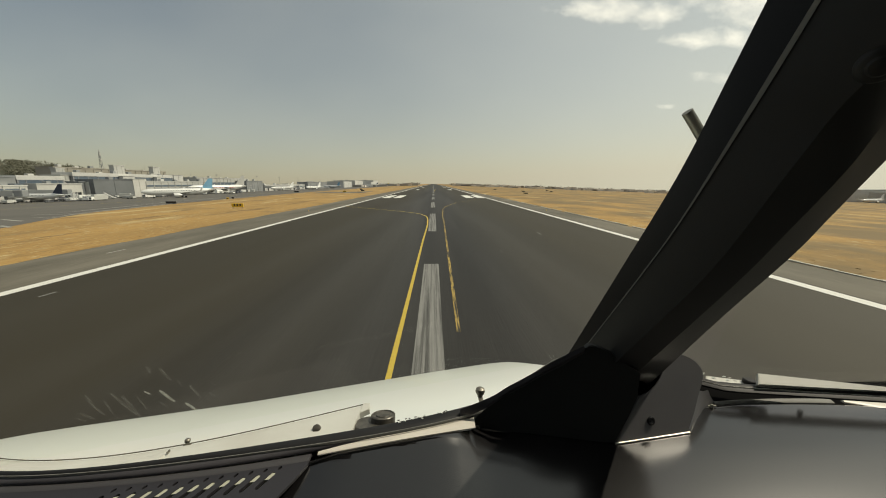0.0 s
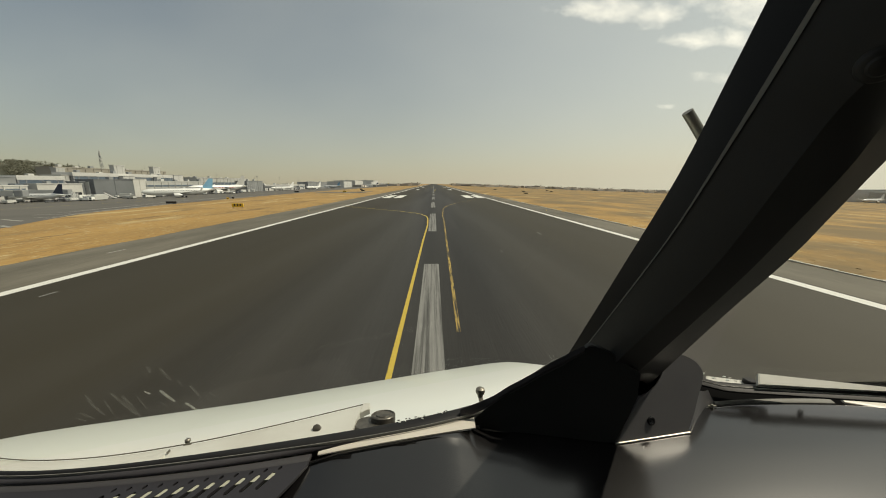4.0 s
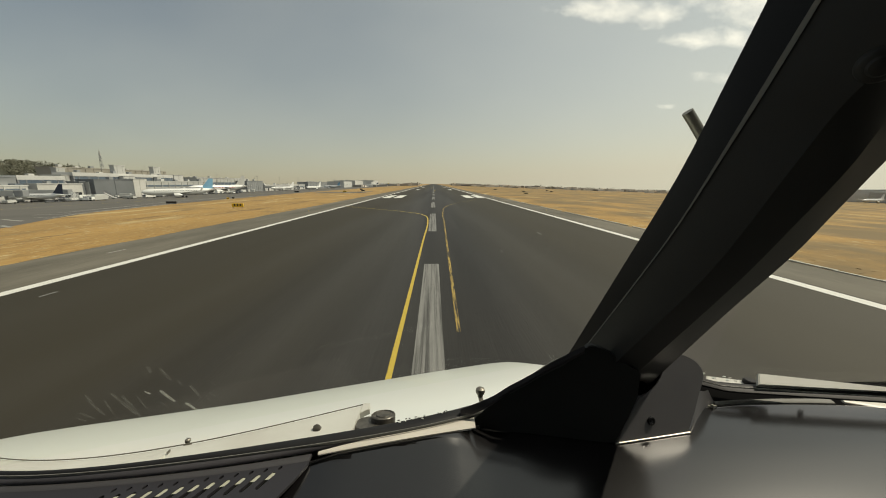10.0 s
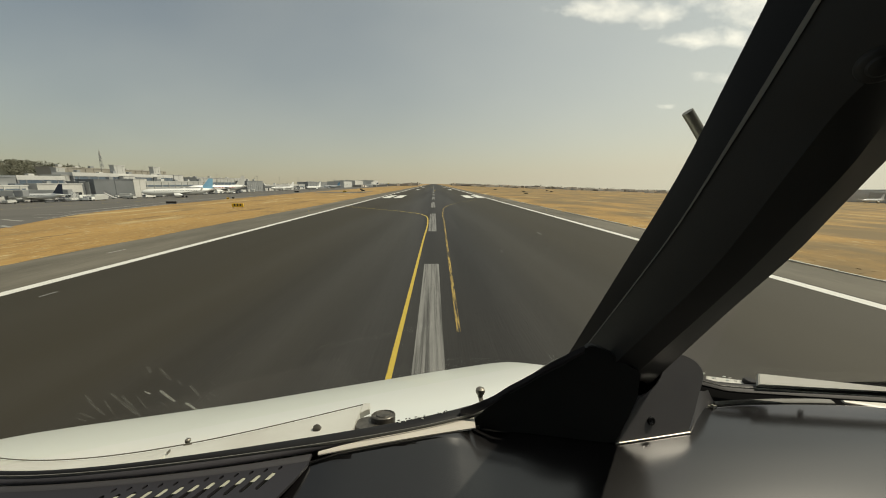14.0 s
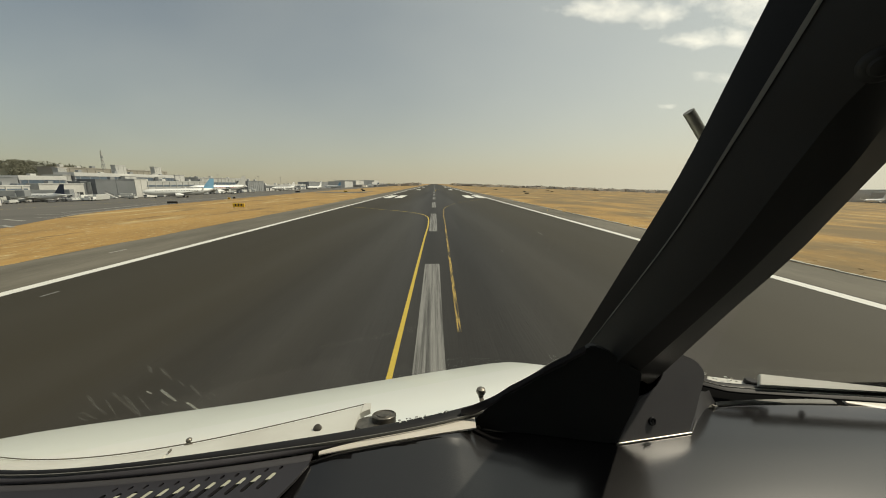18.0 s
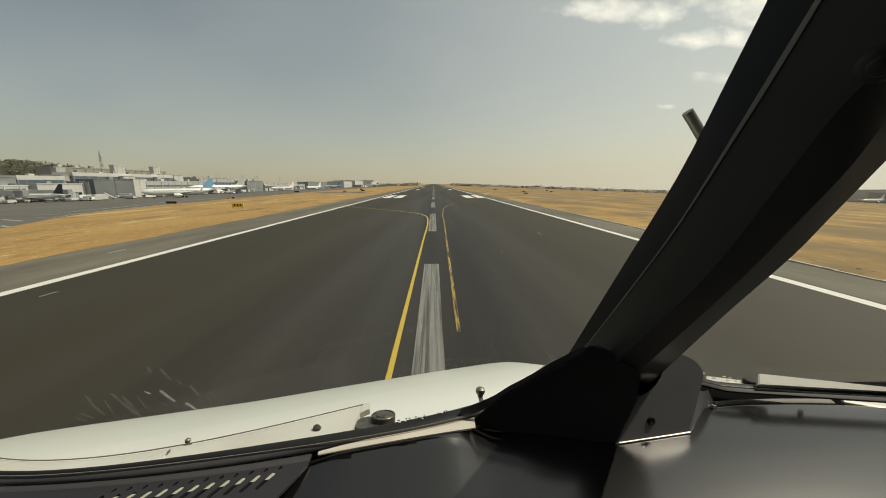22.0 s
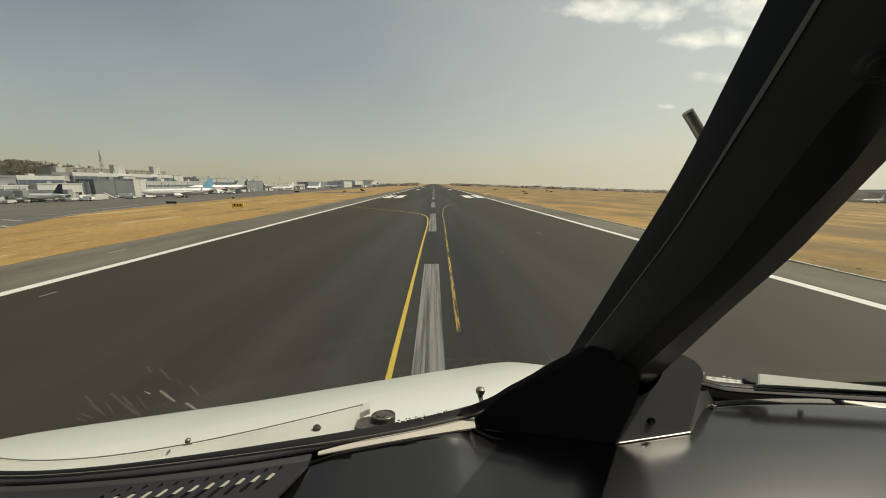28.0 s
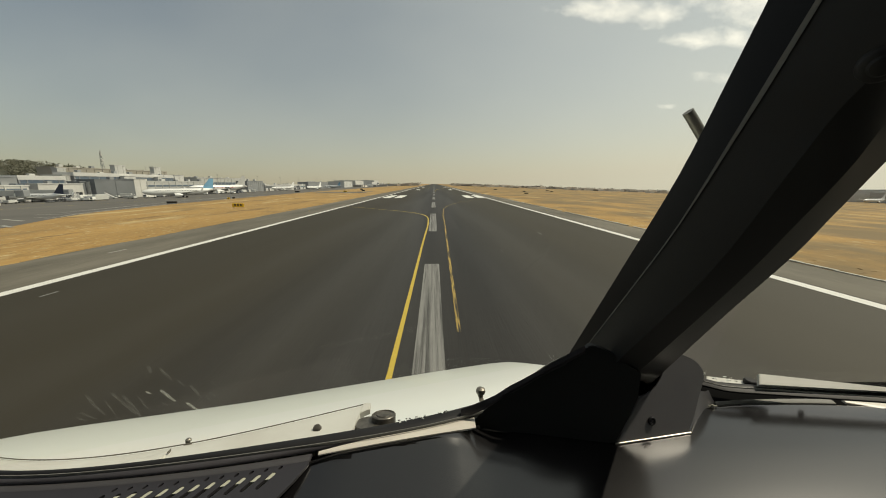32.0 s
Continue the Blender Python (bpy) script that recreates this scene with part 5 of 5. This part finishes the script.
for x, y, w, h, c in ((-44.8, 78, 2.6, 1.0, True), (-84, 110, 3.2, 0.8, False), (-84, 140, 1.0, 0.8, True), (-86, 147, 1.0, 0.8, False),
                      (-108, 270, 3.6, 1.3, False), (-60, 230, 2.4, 1.0, True), (-70, 330, 2.6, 1.2, False), (-52, 250, 2.4, 1.0, False),
                      (52, 190, 2.4, 0.6, False), (70, 262, 2.4, 0.7, False), (60, 330, 2.6, 0.8, False), (105, 300, 2.4, 0.7, False), (128, 380, 2.6, 0.8, False)):
    field_sign(x, y, w, h, c)


def edge_lamp(x, y):
    th = tagged(empty("runway_edge_light", Matrix.Translation((x, y, 0))), "small runway edge light on a short stem", "runway light", "edge lights")
    part("stem", lathe([(-0.01, 0.09), (0.02, 0.09), (0.03, 0.03), (0.28, 0.03)], 8), M_ORANGE, th)
    part("lens", lathe([(0.28, 0.07), (0.36, 0.075), (0.42, 0.04)], 8), M_POLE, th)
    return th


lamp0 = edge_lamp(-24.4, 6)
for i in range(1, 16):
    copy_thing(lamp0, Matrix.Translation((-24.4, 6 + 60 * i, 0)))
for i in range(16):
    copy_thing(lamp0, Matrix.Translation((22.4, 6 + 60 * i, 0)))

# pale kerb of the drain along the far shoulder, in uneven lengths
kerb = tagged(empty("drain_kerb"), "broken pale concrete drain edging along the shoulder", "kerb", kind="structure")
kr = random.Random(3)
y = 8.0
M_KERB = mat("pale_concrete", (0.52, 0.50, 0.43), 0.9, second=(0.30, 0.28, 0.22), scale=1.5, amount=0.8, per_object=0.15)
while y < 190:
    ln = kr.uniform(0.7, 2.2)
    if kr.random() < 0.97:
        xx = 24.7 + kr.uniform(-0.08, 0.08)
        part("kerb_stone", box(xx, xx + kr.uniform(0.2, 0.36), y, y + ln - 0.02, -0.02, kr.uniform(0.04, 0.09)), M_KERB, kerb)
    y += ln

# ragged verge where the straw creeps over the shoulder
for s, e in ((-1, 28.6), (1, 25.15)):
    rows = []
    for k in range(700):
        yy = 4 + 0.45 * k
        n1 = noise.noise((yy * 0.16, s * 7.0, 0)) * 0.55 + noise.noise((yy * 0.9, s * 3.0, 1)) * 0.28 + noise.noise((yy * 2.7, s, 2)) * 0.12
        rows.append([(s * (e + 1.2), yy, 0.001), (s * (e + 0.35 - 0.3 * n1), yy, 0.006), (s * (e - 0.05 - n1 * 0.8), yy, 0.001)])
    tagged(obj("grass_verge", skin(rows), M_GRASS), "ragged straw verge along the shoulder's edge", "grass", kind="structure")

# straw tufts on the field, thicker along the pavement's edge
bm = bmesh.new()
tr = random.Random(9)
for i in range(1100):
    s = -1 if tr.random() < 0.55 else 1
    e = 28.7 if s < 0 else 25.4
    d = tr.random() ** 2.5 * 1.6
    x, y = s * (e + d + 0.1), tr.uniform(8, 140)
    z, w, h = gz(x), tr.uniform(0.06, 0.25), tr.uniform(0.006, 0.016)
    a = tr.uniform(0, math.pi)
    cx, sx = math.cos(a) * w, math.sin(a) * w
    lx, ly = tr.uniform(-0.1, 0.1), tr.uniform(-0.1, 0.1)
    for c, q in ((cx, sx), (-sx, cx)):
        v0, v1 = bm.verts.new((x - c, y - q, z - 0.02)), bm.verts.new((x + c, y + q, z - 0.02))
        v2 = bm.verts.new((x + lx + c * 0.5, y + ly + q * 0.5, z + h))
        v3 = bm.verts.new((x + lx - c * 0.4, y + ly - q * 0.4, z + h * 0.8))
        bm.faces.new((v0, v1, v2, v3))
tagged(obj("dry_grass_tufts", bm, M_GRASS), "dry straw-coloured grass tufts on the field", "grass", kind="stuff")


# ---------------------------------------------------------------- trees, town and hills in the distance
def canopy(bm, x, y, z, r, h, n, rg):
    for _ in range(n):
        a, e = rg.uniform(0, 2 * math.pi), rg.uniform(-0.8, 1)
        q = rg.random() ** 0.4
        c = Vector((x + r * q * math.cos(a) * math.sqrt(1 - e * e * 0.8), y + r * q * math.sin(a) * math.sqrt(1 - e * e * 0.8), z + h * 0.5 * e * q))
        s = r * rg.uniform(0.10, 0.22)
        p = [bm.verts.new(c + Vector((rg.uniform(-s, s), rg.uniform(-s, s), rg.uniform(-s, s)))) for _ in range(4)]
        bm.faces.new((p[0], p[1], p[2])), bm.faces.new((p[0], p[2], p[3])), bm.faces.new((p[0], p[3], p[1]))


hr = random.Random(21)
HX, HY = -560, 455
bm = skin([[(HX + 190 * u_, HY + 150 * v_, gz(HX) + 43 * max(0.0, 1 - u_ * u_) * max(0.0, 1 - v_ * v_) + 2 * noise.noise((u_ * 4, v_ * 4, 0)) - 1)
            for u_ in [k / 8 - 1 for k in range(17)]] for v_ in [k / 8 - 1 for k in range(17)]])
tagged(obj("wooded_hill", bm, M_HILL, None, True), "low scrubby hill behind the terminal", "hill", kind="structure")
bm = bmesh.new()
for i in range(520):
    u_, v_ = hr.uniform(-0.9, 0.9), hr.uniform(-0.9, 0.9)
    zz = gz(HX) + 43 * (1 - u_ * u_) * (1 - v_ * v_)
    canopy(bm, HX + 190 * u_, HY + 150 * v_, zz + 3, hr.uniform(3.5, 7), hr.uniform(5, 10), 70, hr)
tagged(obj("hill_trees", bm, M_HILLTREE), "dark trees covering the low hill", "trees", kind="stuff")
radio_mast(HX + 85, HY + 50, gz(HX) + 30, 34)
bm = bmesh.new()
for i in range(420):       # woods along the horizon
    a = hr.choice((hr.uniform(-0.5, -0.04), hr.uniform(0.05, 1.1), hr.uniform(0.3, 1.3)))
    d = hr.uniform(1500, 2100)
    x, y = d * math.sin(a), d * math.cos(a)
    canopy(bm, x, y, gz(x) + 5, hr.uniform(7, 16), hr.uniform(8, 16), 18, hr)
tagged(obj("far_woods", bm, M_LEAF), "far dark trees along the horizon", "trees", kind="stuff")
bm = bmesh.new()
for i in range(900):
    a = hr.choice((hr.uniform(-0.42, -0.05), hr.uniform(0.05, 1.2)))
    d = hr.uniform(900, 1900)
    x, y = d * math.sin(a), d * math.cos(a)
    w, q, h = hr.uniform(3, 14), hr.uniform(4, 10), hr.uniform(2.5, 8)
    add_box(bm, x - w, x + w, y - q, y + q, gz(x) - 2, gz(x) + h)
M_TOWN = mat("town_render", (0.58, 0.55, 0.50), 0.9, second=(0.42, 0.38, 0.34), scale=0.012, amount=0.9)
tn, tl_ = M_TOWN.node_tree.nodes, M_TOWN.node_tree.links
t_g, t_h, t_r = tn.new("ShaderNodeNewGeometry"), tn.new("ShaderNodeHueSaturation"), tn.new("ShaderNodeMapRange")
t_r.inputs[3].default_value, t_r.inputs[4].default_value = 0.35, 1.75
tl_.new(t_g.outputs["Random Per Island"], t_r.inputs[0]), tl_.new(t_r.outputs[0], t_h.inputs["Value"])
tl_.new(tn["Principled BSDF"].inputs["Base Color"].links[0].from_socket, t_h.inputs["Color"]), tl_.new(t_h.outputs[0], tn["Principled BSDF"].inputs["Base Color"])
tagged(obj("far_town", bm, M_TOWN), "low pale town buildings along the horizon", "town", kind="stuff")


def far_tower(x, y):
    th = tagged(empty("control_tower", stand(x, y, 0)), "far grey airport control tower", "control tower")
    part("shaft", lathe([(-2, 3.2), (34, 2.6)], 12), M_LIGHTGREY, th, "", True)
    part("cab", lathe([(34, 4.0), (38, 5.4)], 12), M_PANE, th)
    part("cab_roof", lathe([(38, 5.8), (39.2, 5.0), (41, 0.6)], 12), M_LIGHTGREY, th)
    return th


terminal_block("cargo_building", 470, -70, 372, 440, 13, M_ROOF, "far grey cargo building across the field", 0, M_LIGHTGREY, (6, 10))
terminal_block("cargo_building", 480, -70, 300, 360, 11, M_LIGHTGREY, "low far pale cargo shed across the field", 6)
airliner(pose(440, 372, gz(440), 0, 0, 100), 30, M_BODY, None, "far white airliner across the field")
airliner(pose(446, 330, gz(446), 0, 0, 100), 30, M_BODY, None, "far white airliner across the field")
far_tower(760, 900)
terminal_block("hangar", -240, 70, 1360, 1480, 22, M_ROOF, "large far white hangar with wide doors", 8)
terminal_block("office_block", -260, 20, 1520, 1600, 9, M_WALL, "low far office block beyond the hangars", 0, M_ROOF, (3, 6))
